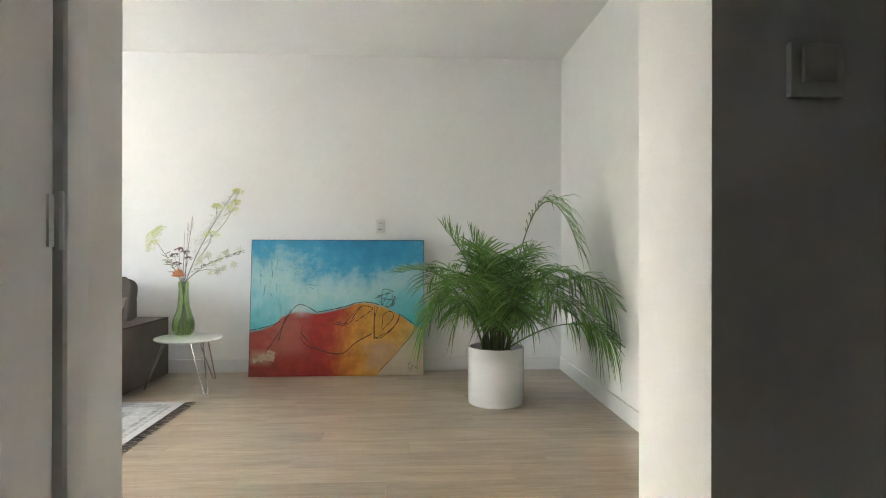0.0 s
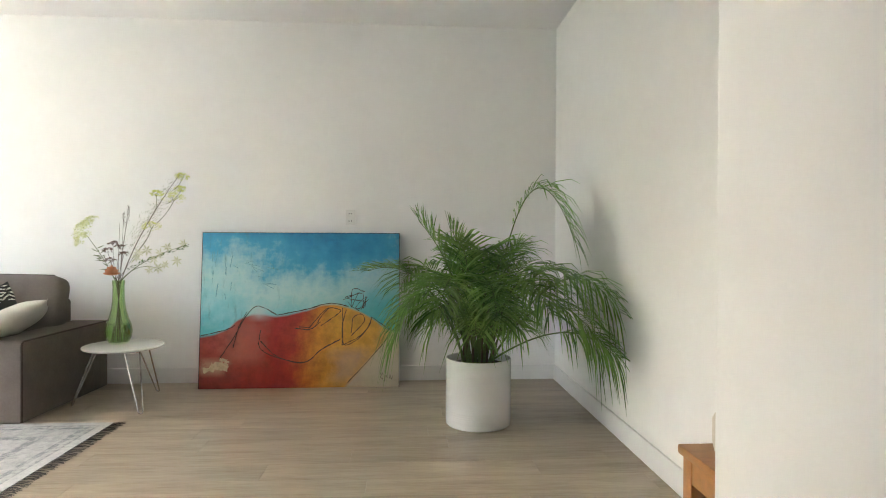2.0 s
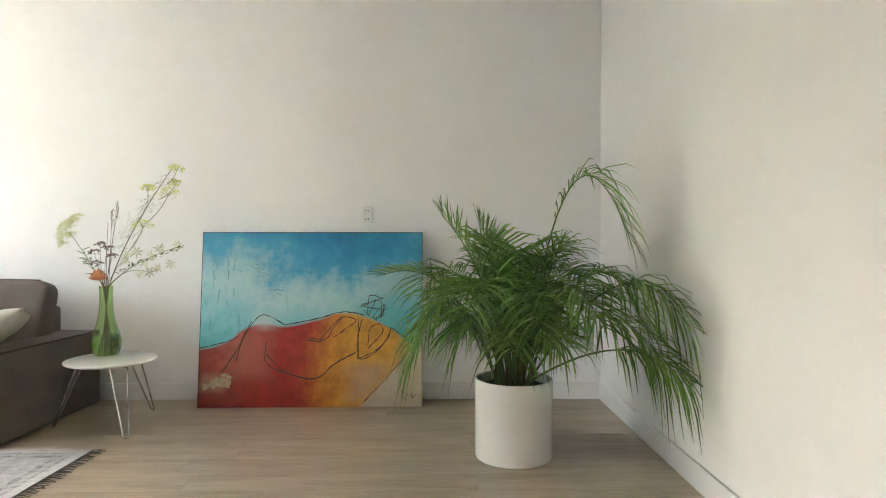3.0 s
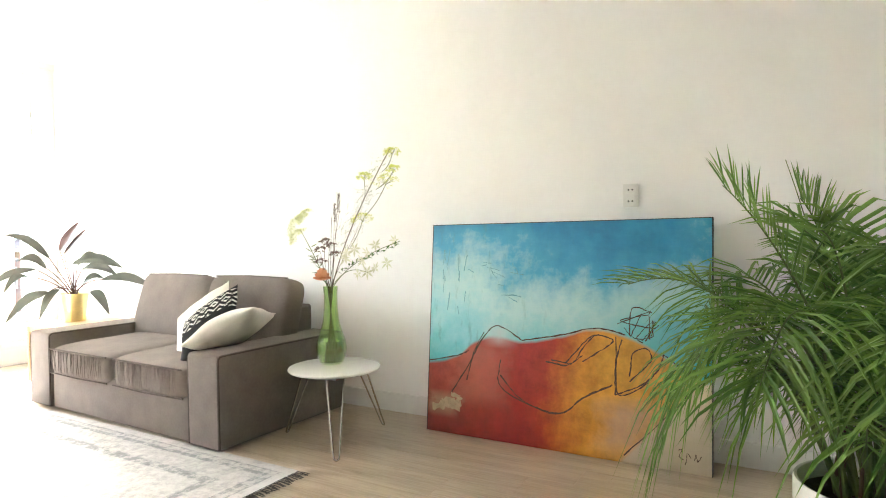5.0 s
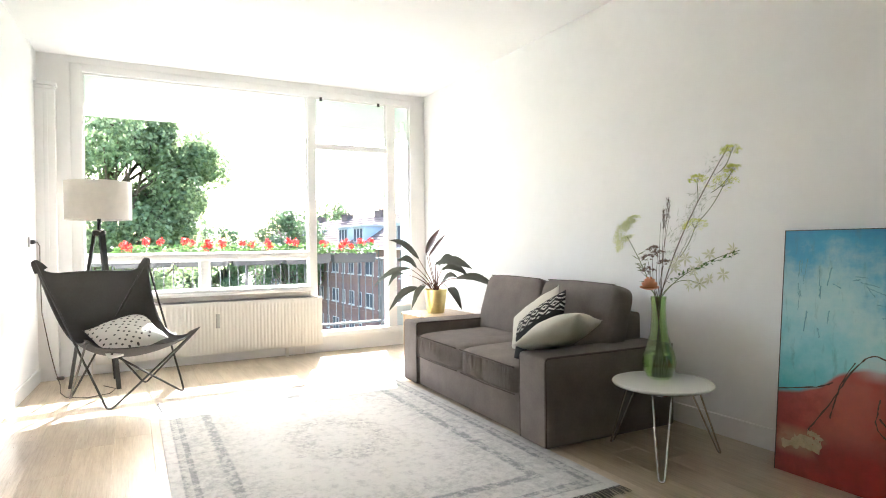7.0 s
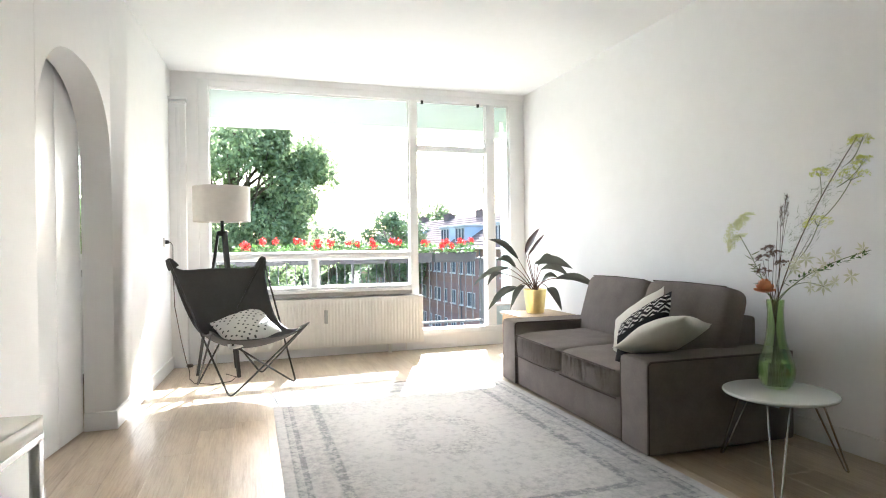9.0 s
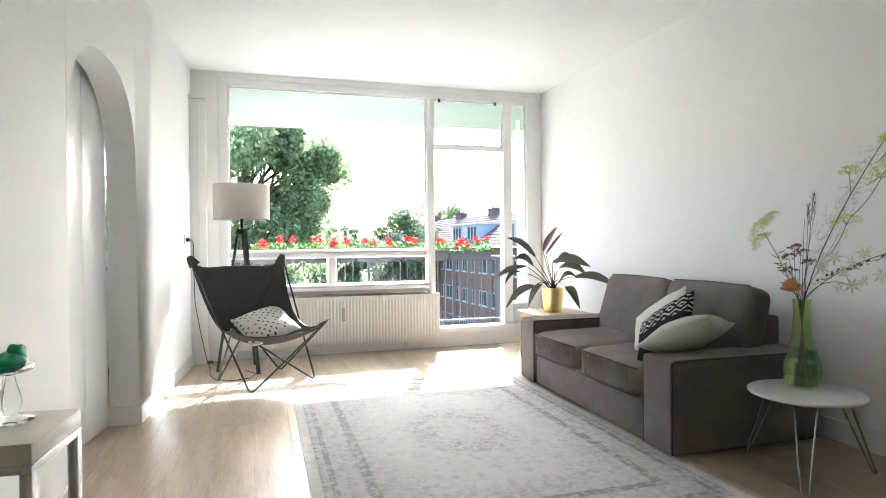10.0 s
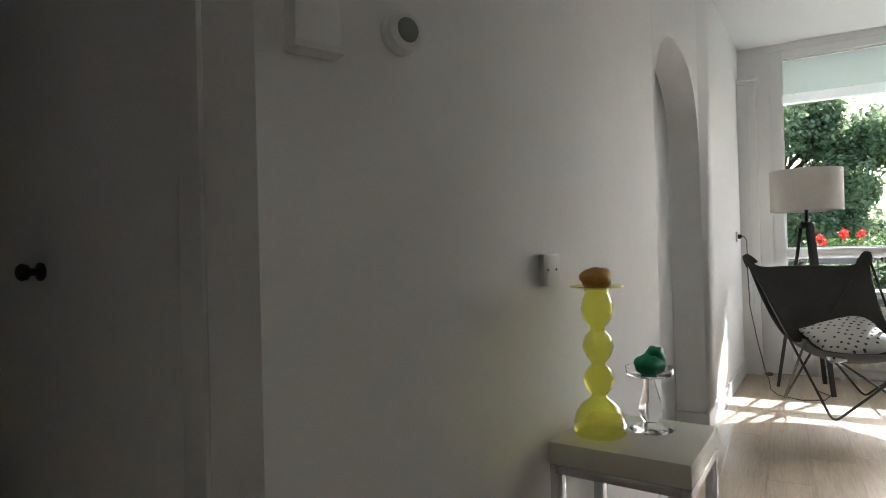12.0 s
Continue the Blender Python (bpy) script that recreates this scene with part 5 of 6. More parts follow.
# (spread, height) where each leaf starts and ends, its width, depth and whether it is a young red one
for i, (r0, z0, r1, z1, w, dep, red) in enumerate((
        (-0.085, 0.56, 0.05, 0.79, 0.11, 0.0, 1), (-0.06, 0.53, 0.10, 0.74, 0.055, 0.0, 1), (-0.16, 0.51, -0.44, 0.69, 0.085, 0.05, 0),
        (-0.18, 0.43, -0.36, 0.49, 0.10, -0.1, 0), (-0.25, 0.42, -0.60, 0.24, 0.085, 0.05, 0), (-0.30, 0.37, -0.45, 0.25, 0.08, -0.12, 0),
        (-0.17, 0.24, -0.44, 0.03, 0.12, -0.1, 0), (-0.10, 0.26, -0.23, 0.04, 0.09, -0.14, 0), (0.12, 0.24, 0.24, 0.05, 0.10, -0.12, 0),
        (0.0, 0.46, 0.34, 0.42, 0.13, -0.05, 0), (0.06, 0.41, 0.30, 0.36, 0.11, -0.1, 0), (0.20, 0.33, 0.56, 0.25, 0.105, -0.05, 0),
        (0.06, 0.28, 0.22, 0.33, 0.08, 0.05, 0), (0.03, 0.44, 0.20, 0.50, 0.10, 0.08, 0))):
    def spread(r, z, k):
        return ((1.05 if r > 0 else 0.5) * r - 0.8 * dep * k, (0.55 if r > 0 else 0.86) * r + 0.4 * dep * k, z)
    st, tip = spread(r0, z0, 0.4), spread(r1, z1, 1.0)
    lf = local("leaf", blade(st, tip, w * (1.0 if red else 0.78), 0.0 if red else 0.05, 200 + i, (0.2, -0.9, 0.6) if red else (0.55, -0.6, 0.55)), M_PHILO_RED if red else M_PHILO, phil, "dark red young leaf" if red else "", "all")
    local("stalk", bm_tube(bezier((0.02 * math.cos(i), 0.02 * math.sin(i), 0.19), (st[0] * 0.35, st[1] * 0.35, 0.33), st, 8), 0.006, 6, 0.003), M_PHILOSTEM, lf)

# ---- butterfly chair ----
chair = thing("butterfly_chair", "dark grey canvas butterfly chair on black rod frame", "armchair")
TL, TR, FL, FR = Vector((-4.10, 2.035, 1.005)), Vector((-4.06, 2.765, 1.01)), Vector((-3.57, 2.385, 0.475)), Vector((-3.60, 3.09, 0.505))
FF, FRR, FLL, FB = Vector((-3.42, 2.51, 0.008)), Vector((-3.74, 3.00, 0.008)), Vector((-3.89, 2.25, 0.008)), Vector((-4.22, 2.74, 0.008))
for loop in ((TL, FF, FR, FB), (TR, FRR, FL, FLL)):
    a, b, c, d = loop
    part("frame_rod", bm_tube(rounded_path([a, b, c, d, a + Vector((0.0, 0.004, -0.004))], 0.055, 7), 0.0075, 8), M_BLACKIRON, chair)


def canvas_point(u, v):
    """u: left to right, v: top of the back to the front of the seat."""
    top = [TL, (TL + TR) / 2 + Vector((0.02, 0.0, -0.16)), TR]
    bot = [FL, (FL + FR) / 2 + Vector((0.13, -0.04, -0.16)), FR]
    mid = [Vector((-3.90, 2.25, 0.30)), Vector((-3.97, 2.52, -0.10)), Vector((-3.92, 2.81, 0.24))]

    def q(a, t):
        return a[0] * (1 - t) ** 2 + a[1] * 2 * t * (1 - t) + a[2] * t * t
    s = abs(2 * u - 1)
    ear = 0.11 * (s ** 2 - s ** 7) * ((1 - v) ** 4 + 0.5 * v ** 4)
    return q([q(top, u), q(mid, u), q(bot, u)], v) - Vector((0, 0, ear))


bm = bmesh.new()
nu, nv, TH = 22, 26, 0.004
lay = {}
for s in (0, 1):
    for i in range(nu + 1):
        for j in range(nv + 1):
            p = canvas_point(i / nu, j / nv)
            lay[s, i, j] = bm.verts.new(p + Vector((0.5, 0.1, 0.85)) * (TH * (s - 0.5)))
for s in (0, 1):
    for i in range(nu):
        for j in range(nv):
            bm.faces.new((lay[s, i, j], lay[s, i + 1, j], lay[s, i + 1, j + 1], lay[s, i, j + 1]))
edge = [(i, 0) for i in range(nu)] + [(nu, j) for j in range(nv)] + [(i, nv) for i in range(nu, 0, -1)] + [(0, j) for j in range(nv, 0, -1)]
for (i, j), (k, m2) in zip(edge, edge[1:] + edge[:1]):
    bm.faces.new((lay[0, i, j], lay[1, i, j], lay[1, k, m2], lay[0, k, m2]))
bmesh.ops.recalc_face_normals(bm, faces=bm.faces[:])
sling = part("sling", bm, M_CANVAS, chair, "dark grey canvas sling")
rim_pts = [canvas_point(i / nu, j / nv) for i, j in edge] + [canvas_point(0, 0)]
part("edging", bm_tube(rim_pts, 0.006, 6), M_CANVAS_EDGE, sling, "black leather edging")
for u0, v0 in ((0, 0), (1, 0), (0, 1), (1, 1)):
    tipv = canvas_point(u0, v0)
    dv = (canvas_point(u0 * 0.5 + 0.25, v0 * 0.5 + 0.25) - tipv).normalized()
    nv2 = (canvas_point(0.4 + 0.2 * u0, v0) - tipv).cross(canvas_point(u0, 0.4 + 0.2 * v0) - tipv).normalized()
    sv2 = nv2.cross(dv).normalized()
    nv2 = dv.cross(sv2)
    rot = Matrix((sv2, nv2, dv)).transposed().to_4x4()
    pk = bm_lathe([(0.004, -0.016), (0.020, -0.012), (0.032, 0.015), (0.042, 0.06), (0.048, 0.10)], 14)
    for vtx in pk.verts:
        vtx.co = Matrix.Translation(tipv) @ rot @ Matrix.Diagonal((0.95, 0.12, 0.8, 1)) @ vtx.co
    part("pocket", pk, M_CANVAS, sling)
pillow("white throw cushion with dark dots on the butterfly chair", 0.42, 0.13, dotted_material(), pose(-3.80, 2.62, 0.470, 4, 27, 0) @ pose(0, 0, 0, 0, 0, 24), 8)

# ---- tripod lamp ----
LX, LY = -4.36, 2.435
lamp_ob = thing("floor_lamp", "black wooden tripod floor lamp with a linen drum shade", "floor lamp", m=pose(LX, LY, 0))
local("shade", bm_lathe([(0.232, 1.325), (0.236, 1.325), (0.236, 1.628), (0.232, 1.628), (0.2315, 1.33)], 56), M_SHADE, lamp_ob, "off-white linen drum shade")
local("socket", joined(bm_tube([(0, 0, 1.22), (0, 0, 1.45)], 0.014, 10), bm_lathe([(0, 1.44), (0.03, 1.46), (0.035, 1.50), (0.02, 1.54), (0, 1.55)], 16), bm_tube([(-0.232, 0, 1.44), (0.232, 0, 1.44)], 0.003, 6), bm_tube([(0, -0.232, 1.44), (0, 0.232, 1.44)], 0.003, 6)), M_BLACKIRON, lamp_ob)
local("hub", bm_lathe([(0, 1.20), (0.045, 1.20), (0.048, 1.21), (0.048, 1.235), (0.04, 1.245), (0, 1.245)], 20), M_DARKWOOD, lamp_ob)
for fx, fy in ((-4.38, 2.218), (-4.172, 2.56), (-4.60, 2.53)):
    d = Vector((fx - LX, fy - LY, 0))
    top = d.normalized() * 0.035 + Vector((0, 0, 1.215))
    s = Vector((-d.y, d.x, 0)).normalized()
    bm = bmesh.new()
    vs = []
    for p, w in ((d, 0.013), (top, 0.020)):
        vs.append([bm.verts.new(p + s * a * w + d.normalized() * b * 0.011) for a, b in ((-1, -1), (1, -1), (1, 1), (-1, 1))])
    for k in range(4):
        bm.faces.new((vs[0][k], vs[0][(k + 1) % 4], vs[1][(k + 1) % 4], vs[1][k]))
    bm.faces.new(vs[0][::-1])
    bm.faces.new(vs[1])
    bmesh.ops.recalc_face_normals(bm, faces=bm.faces[:])
    local("leg", bm, M_DARKWOOD, lamp_ob, smooth=False)
cable = tagged(mesh_ob("power_cable", bm_tube([(-4.50, 1.985, 1.15), (-4.47, 2.01, 1.155), (-4.45, 2.03, 1.12), (-4.44, 2.03, 0.9), (-4.42, 2.04, 0.6), (-4.38, 2.09, 0.32), (-4.35, 2.13, 0.14), (-4.32, 2.16, 0.05), (-4.22, 2.17, 0.006), (-4.05, 2.22, 0.005), (-3.96, 2.36, 0.005), (-4.02, 2.50, 0.005), (-4.17, 2.54, 0.006), (-4.33, 2.45, 0.005)], 0.0035, 6), M_CABLE, "all"), "thin brown lamp cable hanging from the wall", "cable")
sw = thing("foot_switch", "small brown cable switch on the lamp cable", "switch", m=pose(-4.36, 2.16, 0.08))
local("body", bm_lathe([(0, 0), (0.022, 0.002), (0.03, 0.012), (0.022, 0.024), (0, 0.028)], 16), M_CABLE, sw)
sk = thing("wall_socket", "white wall socket with a plug beside the window", "socket", m=pose(-4.50, south_y(-4.50), 1.155))
local("plate", bm_box(-0.04, 0.04, -0.002, 0.012, -0.04, 0.04, 0.004), M_PLASTIC, sk)
local("plug", bm_lathe([(0, 0), (0.018, 0), (0.018, 0.02), (0.01, 0.03), (0, 0.03)], 14), M_DARKPLASTIC, sk).matrix_basis = pose(0, 0.012, 0, -90, 0, 0)

# ---- radiator ----
rad = thing("radiator", "long cream panel radiator under the window", "radiator")
R0, R1, RZ0, RZ1 = 2.372, 4.378, 0.090, 0.578
bm = bmesh.new()
cols = []
nf = 58
for i in range(nf + 1):
    for f, dx in ((0.0, 0.0), (0.18, 0.007), (0.62, 0.007), (0.8, 0.0)):
        y = R0 + 0.03 + (R1 - R0 - 0.06) * (i + f) / (nf + 0.8)
        if y <= R1 - 0.03 + 1e-6:
            cols.append((y, dx))
cols = [(R0, -0.012), (R0 + 0.012, 0.0)] + cols + [(R1 - 0.012, 0.0), (R1, -0.012)]
prev = None
XF = -4.835
for y, dx in cols:
    cur = [bm.verts.new((x, y, z)) for x, z in ((XF - 0.055, RZ0), (XF - 0.010, RZ0), (XF - 0.001, RZ0 + 0.02), (XF + dx - 0.001, RZ0 + 0.055), (XF + dx - 0.001, RZ1 - 0.055), (XF - 0.001, RZ1 - 0.02), (XF - 0.010, RZ1), (XF - 0.055, RZ1))]
    if prev:
        for k in range(8):
            bm.faces.new((prev[k], prev[(k + 1) % 8], cur[(k + 1) % 8], cur[k]))
    else:
        bm.faces.new(cur[::-1])
    prev = cur
bm.faces.new(prev)
bmesh.ops.recalc_face_normals(bm, faces=bm.faces[:])
for v in bm.verts:
    v.co.x += 0.02
part("ribbed_panel", bm, M_RAD, rad, smooth=True)
# white meter in real life; its shaded look is given by the grey colour
part("heat_meter", bm_box(XF + 0.018, XF + 0.048, 3.352, 3.385, 0.335, 0.470, 0.006), M_GREYSHADOW, rad, "slim heat meter coloured grey as if in shadow")
for y in (2.66, 4.02):
    part("bracket", joined(bm_box(XF - 0.035, XF + 0.008, y - 0.012, y + 0.012, 0.0, 0.095, 0.002), bm_box(XF - 0.045, XF + 0.018, y - 0.018, y + 0.018, 0.0, 0.006)), M_RAD, rad)
part("valve", joined(bm_tube(rounded_path([(XF - 0.01, 2.345, 0.0), (XF - 0.01, 2.345, 0.13), (XF - 0.01, 2.38, 0.13)], 0.02), 0.008), bm_lathe([(0, 0), (0.02, 0), (0.022, 0.03), (0.018, 0.05), (0, 0.052)], 14, (XF - 0.01, 2.345, 0.13))), M_RAD, rad)
for y in (2.50, 4.20):
    part("pipe", bm_tube([(XF - 0.03, y, 0.0), (XF - 0.03, y, 0.10)], 0.008), M_RAD, rad)

# ---- square side table with glass candle holders ----
sq = thing("end_table", "square cream-lacquered end table on flat steel legs", "side table", m=pose(-0.632, 1.962, 0, 0, 0, -4.0))
HT = 0.152
local("slab", bm_box(-HT, HT, -HT, HT, 0.598, 0.648, 0.003), M_CREAMTOP, sq)
for x in (-HT + 0.014, HT - 0.014):
    for y in (-HT + 0.014, HT - 0.014):
        local("leg", bm_box(x - 0.0135, x + 0.0135, y - 0.0135, y + 0.0135, 0, 0.578, 0.002), M_CHROME, sq)
for a in ((-HT, HT, -HT, -HT + 0.02), (-HT, HT, HT - 0.02, HT), (-HT, -HT + 0.02, -HT + 0.02, HT - 0.02), (HT - 0.02, HT, -HT + 0.02, HT - 0.02)):
    local("rail", bm_box(*a, 0.578, 0.598, 0.001), M_CHROME, sq)
YG = thing("candle_holder", "tall bubbled yellow glass candle holder on the end table", "candle holder", m=pose(-0.598, 1.888, 0.648))
pr = [(0, 0.0), (0.056, 0.0), (0.060, 0.006), (0.060, 0.03), (0.054, 0.055), (0.040, 0.078), (0.021, 0.094), (0.017, 0.102), (0.028, 0.116), (0.0365, 0.140), (0.030, 0.165), (0.017, 0.180), (0.017, 0.186), (0.029, 0.203), (0.0365, 0.228), (0.030, 0.254), (0.018, 0.268), (0.019, 0.278), (0.033, 0.298), (0.0375, 0.325), (0.033, 0.350), (0.026, 0.366), (0.030, 0.374), (0.062, 0.382), (0.063, 0.385), (0.03, 0.383), (0, 0.381)]
pr = [(r, z * 0.905) for r, z in pr]
local("glass_body", bm_lathe([(0.030, 0.339)] + pr[21:0:-1], 44), M_YELLOW, YG)
local("plate", bm_lathe([(0.0, 0.342), (0.03, 0.343), (0.061, 0.349), (0.062, 0.346), (0.032, 0.3395), (0.0, 0.339)], 44), M_YELLOW, YG, "flat yellow glass plate")


def rock_bm(s, seed, n=3):
    bm = bmesh.new()
    bmesh.ops.create_icosphere(bm, subdivisions=n, radius=1.0)
    for v in bm.verts:
        k = 1 + 0.28 * noise.noise(v.co * 1.6 + Vector((seed, seed, 0)))
        v.co = Vector((v.co.x * s[0] * k, v.co.y * s[1] * k, max(v.co.z * k, -0.8) * s[2]))
    return bm


def moved(bm, d):
    for v in bm.verts:
        v.co += Vector(d)
    return bm


st = mesh_ob("candle", rock_bm((0.044, 0.036, 0.028), 3.3), M_BROWNSTONE, "all")
st.matrix_basis = pose(-0.598, 1.888, 0.648 + 0.342 + 0.0225)
tagged(st, "brown burnt-down candle lump on the yellow glass plate", "candle")
CG = thing("candle_holder", "clear glass candle stand with a faceted foot on the end table", "candle holder", m=pose(-0.676, 1.988, 0.6505))
local("glass_body", bm_lathe([(0.0, 0.0), (0.052, 0.0), (0.056, 0.003), (0.030, 0.010), (0.016, 0.018), (0.022, 0.028), (0.028, 0.045), (0.024, 0.070), (0.015, 0.10), (0.012, 0.120), (0.018, 0.125), (0, 0.125)], 16), M_CLEAR, CG, smooth=True)
local("dish", bm_lathe([(0.0, 0.1255), (0.018, 0.1255), (0.050, 0.129), (0.054, 0.132), (0.056, 0.147), (0.0535, 0.147), (0.0515, 0.133), (0, 0.132)], 32), M_CLEAR, CG, "shallow clear glass dish")
st = mesh_ob("candle", joined(rock_bm((0.042, 0.034, 0.026), 7.1), moved(rock_bm((0.026, 0.022, 0.030), 2.4), (-0.014, 0.012, 0.016))), M_GREENWAX, "all")
st.matrix_basis = pose(-0.676, 1.988, 0.6505 + 0.132 + 0.021)
tagged(st, "burnt-down green wax candle on the clear glass stand", "candle")

# ---- wall fittings ----
ws = thing("double_socket", "white double wall socket above the painting", "socket", m=pose(0.395, N, 1.265))
local("plate", bm_box(-0.037, 0.037, -0.020, 0.0, -0.058, 0.058, 0.005), M_PLASTIC, ws)
for z in (-0.028, 0.028):
    local("outlet", bm_lathe([(0.025, 0), (0.025, 0.003), (0.021, 0.003), (0.020, 0.001), (0, 0.001)], 24), M_PLASTIC, ws).matrix_basis = pose(0, -0.0205, z, 90, 0, 0)
    for x in (-0.009, 0.009):
        local("pin_hole", bm_lathe([(0, 0.0), (0.0045, 0.0), (0.0045, 0.001), (0, 0.001)], 10), M_DARKPLASTIC, ws).matrix_basis = pose(x, -0.0223, z, 90, 0, 0)
yS = south_y(-0.535)
ls = thing("light_switch", "white blank switch plate with two screws on the wall", "switch", m=pose(-0.535, yS + 0.004, 1.037, 0, 0, 167))
local("plate", bm_box(-0.034, 0.034, -0.008, 0.012, -0.037, 0.037, 0.003), M_PLASTIC, ls)
for x in (-0.017, 0.017):
    local("screw", bm_lathe([(0, 0), (0.003, 0), (0.003, 0.001), (0, 0.001)], 10), M_DARKPLASTIC, ls).matrix_basis = pose(x, -0.0082, 0, 90, 0, 0)
th = thing("thermostat", "round white thermostat with a grey display on the wall", "thermostat", m=pose(-0.125, south_y(-0.125), 1.49, 0, 0, 158) @ Matrix.Diagonal((0.88, 0.88, 0.88, 1)))
local("ring", bm_lathe([(0, 0), (0.045, 0), (0.045, 0.010), (0.040, 0.016), (0.041, 0.018), (0.041, 0.032), (0.036, 0.036), (0, 0.036)], 40), M_PLASTIC, th).matrix_basis = pose(0, 0, 0, 90, 0, 0)
local("display", bm_lathe([(0, 0.0362), (0.026, 0.0362), (0.025, 0.038), (0, 0.038)], 32), M_LCD, th, "grey round display").matrix_basis = pose(0, 0, 0, 90, 0, 0)
fb = thing("fuse_box", "flat white plastic cabinet high on the wall", "cabinet", m=pose(0.035, south_y(0.035), 1.425, 0, 0, 158))
local("body", bm_box(-0.042, 0.042, -0.036, 0.02, 0.0, 0.30, 0.006), M_PLASTIC, fb)
local("lip", bm_box(-0.045, 0.045, -0.040, 0.02, -0.006, 0.006, 0.002), M_PLASTIC, fb)
ic = thing("intercom", "grey-white intercom switch plate on the dark hall wall", "intercom", m=pose(1.268, 1.29, 1.34))
local("plate", bm_box(-0.042, 0.042, -0.014, 0.0, -0.042, 0.042, 0.004), M_PLASTIC, ic)
local("rocker", bm_box(-0.026, 0.026, -0.022, -0.013, -0.022, 0.034, 0.003), M_PLASTIC, ic)

# ---- wooden table with stone vase ----
wt = thing("wooden_table", "small orange-brown oak table against the wall", "side table", m=pose(1.465, 2.37, 0))
local("tabletop", bm_box(0.0, 0.51, -0.55, 0.0, 0.578, 0.600, 0.006), M_OAKTABLE, wt)
for x in (0.03, 0.48):
    for y in (-0.52, -0.03):
        local("leg", bm_box(x - 0.02, x + 0.02, y - 0.02, y + 0.02, 0, 0.578, 0.003), M_OAKTABLE, wt)
for a in ((0.012, 0.03, -0.50, -0.05), (0.48, 0.498, -0.50, -0.05), (0.05, 0.46, -0.538, -0.52), (0.05, 0.46, -0.03, -0.012)):
    local("apron", bm_box(*a, 0.52, 0.578, 0.002), M_OAKTABLE, wt)
sv = mesh_ob("stone_vase", bm_lathe([(0, 0), (0.082, 0), (0.094, 0.010), (0.098, 0.03), (0.098, 0.080), (0.090, 0.096), (0.070, 0.104), (0.036, 0.107), (0.031, 0.112), (0.027, 0.148), (0.023, 0.149), (0.021, 0.11), (0, 0.10)], 40), M_STONE, True)
sv.matrix_basis = pose(1.60, 2.255, 0.600)
tagged(sv, "low beige stoneware vase with short neck on oak table", "vase")

# kitchen cupboard seen through the gap
kc = thing("kitchen_cabinet", "white kitchen cabinet with drawers under the kitchen window", "cabinet", m=pose(-4.58, 0.75, 0))
local("body", bm_box(-0.29, 0.27, -0.6, 0.6, 0.08, 0.88, 0.003), M_FRAME, kc)
local("worktop", bm_box(-0.29, 0.31, -0.62, 0.62, 0.88, 0.915, 0.004), M_WHITETOP, kc)
local("plinth", bm_box(-0.29, 0.22, -0.6, 0.6, 0, 0.08), M_DARKPLASTIC, kc)
for z0, z1 in ((0.09, 0.34), (0.35, 0.60), (0.61, 0.87)):
    dr = local("drawer_front", bm_box(0.27, 0.29, -0.595, 0.595, z0, z1, 0.003), M_FRAME, kc)
    local("handle", bm_tube([(0.305, -0.15, z1 - 0.04), (0.305, 0.15, z1 - 0.04)], 0.006), M_CHROME, dr)

# ---- balcony ----
BX0, BX1, BY0, BY1 = -6.40, W - 0.22, 2.12, 5.70
structure("balcony_floor", bm_box(BX0 - 0.08, BX1, BY0 - 0.1, BY1 + 0.1, -0.16, 0.0), M_CONCRETE, "pale concrete balcony floor")
structure("balcony_soffit", joined(bm_box(BX0 - 0.08, BX1, BY0 - 4.0, BY1 + 1.0, 2.66, 2.85)), M_SOFFIT, "pale green balcony ceiling")
structure("balcony_beam", bm_box(BX0 - 0.10, BX0, BY0 - 4.0, BY1 + 1.0, 2.565, 2.66, 0.004), M_FRAME, "white balcony edge beam")
structure("balcony_side_wall", bm_box(BX0 - 0.02, BX1, BY0 - 0.10, BY0 + 0.09, 0.0, 2.66), M_FRAME, "white balcony side wall")
scr = thing("balcony_screen", "pale blue frosted balcony screen", "screen")
part("screen_panel", bm_box(-5.80, BX1 - 0.01, BY1 + 0.02, BY1 + 0.05, 0.06, 2.30, 0.003), M_FROST, scr)
part("post", bm_box(-5.84, -5.80, BY1 + 0.015, BY1 + 0.055, 0.0, 2.66), M_FRAME, scr)

railing = thing("balcony_railing", "dark grey steel balcony railing with upright bars", "railing")
part("top_rail", joined(bm_box(BX0 - 0.02, BX0 + 0.03, BY0 + 0.09, BY1, 0.90, 0.93, 0.004), bm_box(BX0 + 0.03, -5.84, BY1 - 0.05, BY1, 0.90, 0.93, 0.004)), M_RAIL, railing)
part("bottom_rail", joined(bm_box(BX0 - 0.01, BX0 + 0.02, BY0 + 0.09, BY1, 0.055, 0.085, 0.003), bm_box(BX0 + 0.02, -5.84, BY1 - 0.04, BY1 - 0.01, 0.055, 0.085, 0.003)), M_RAIL, railing)
y = BY0 + 0.15
while y < BY1 - 0.02:
    part("bar", bm_box(BX0 - 0.001, BX0 + 0.011, y - 0.006, y + 0.006, 0.085, 0.90), M_RAIL, railing, smooth=False)
    y += 0.102
for k in range(5):
    x = BX0 + 0.10 + 0.10 * k
    part("bar", bm_box(x - 0.006, x + 0.006, BY1 - 0.031, BY1 - 0.019, 0.085, 0.90), M_RAIL, railing, smooth=False)
for yy in (BY0 + 0.12, 3.9, BY1 - 0.03):
    part("post", bm_box(BX0 - 0.012, BX0 + 0.022, yy - 0.017, yy + 0.017, 0.0, 0.90, 0.002), M_RAIL, railing)


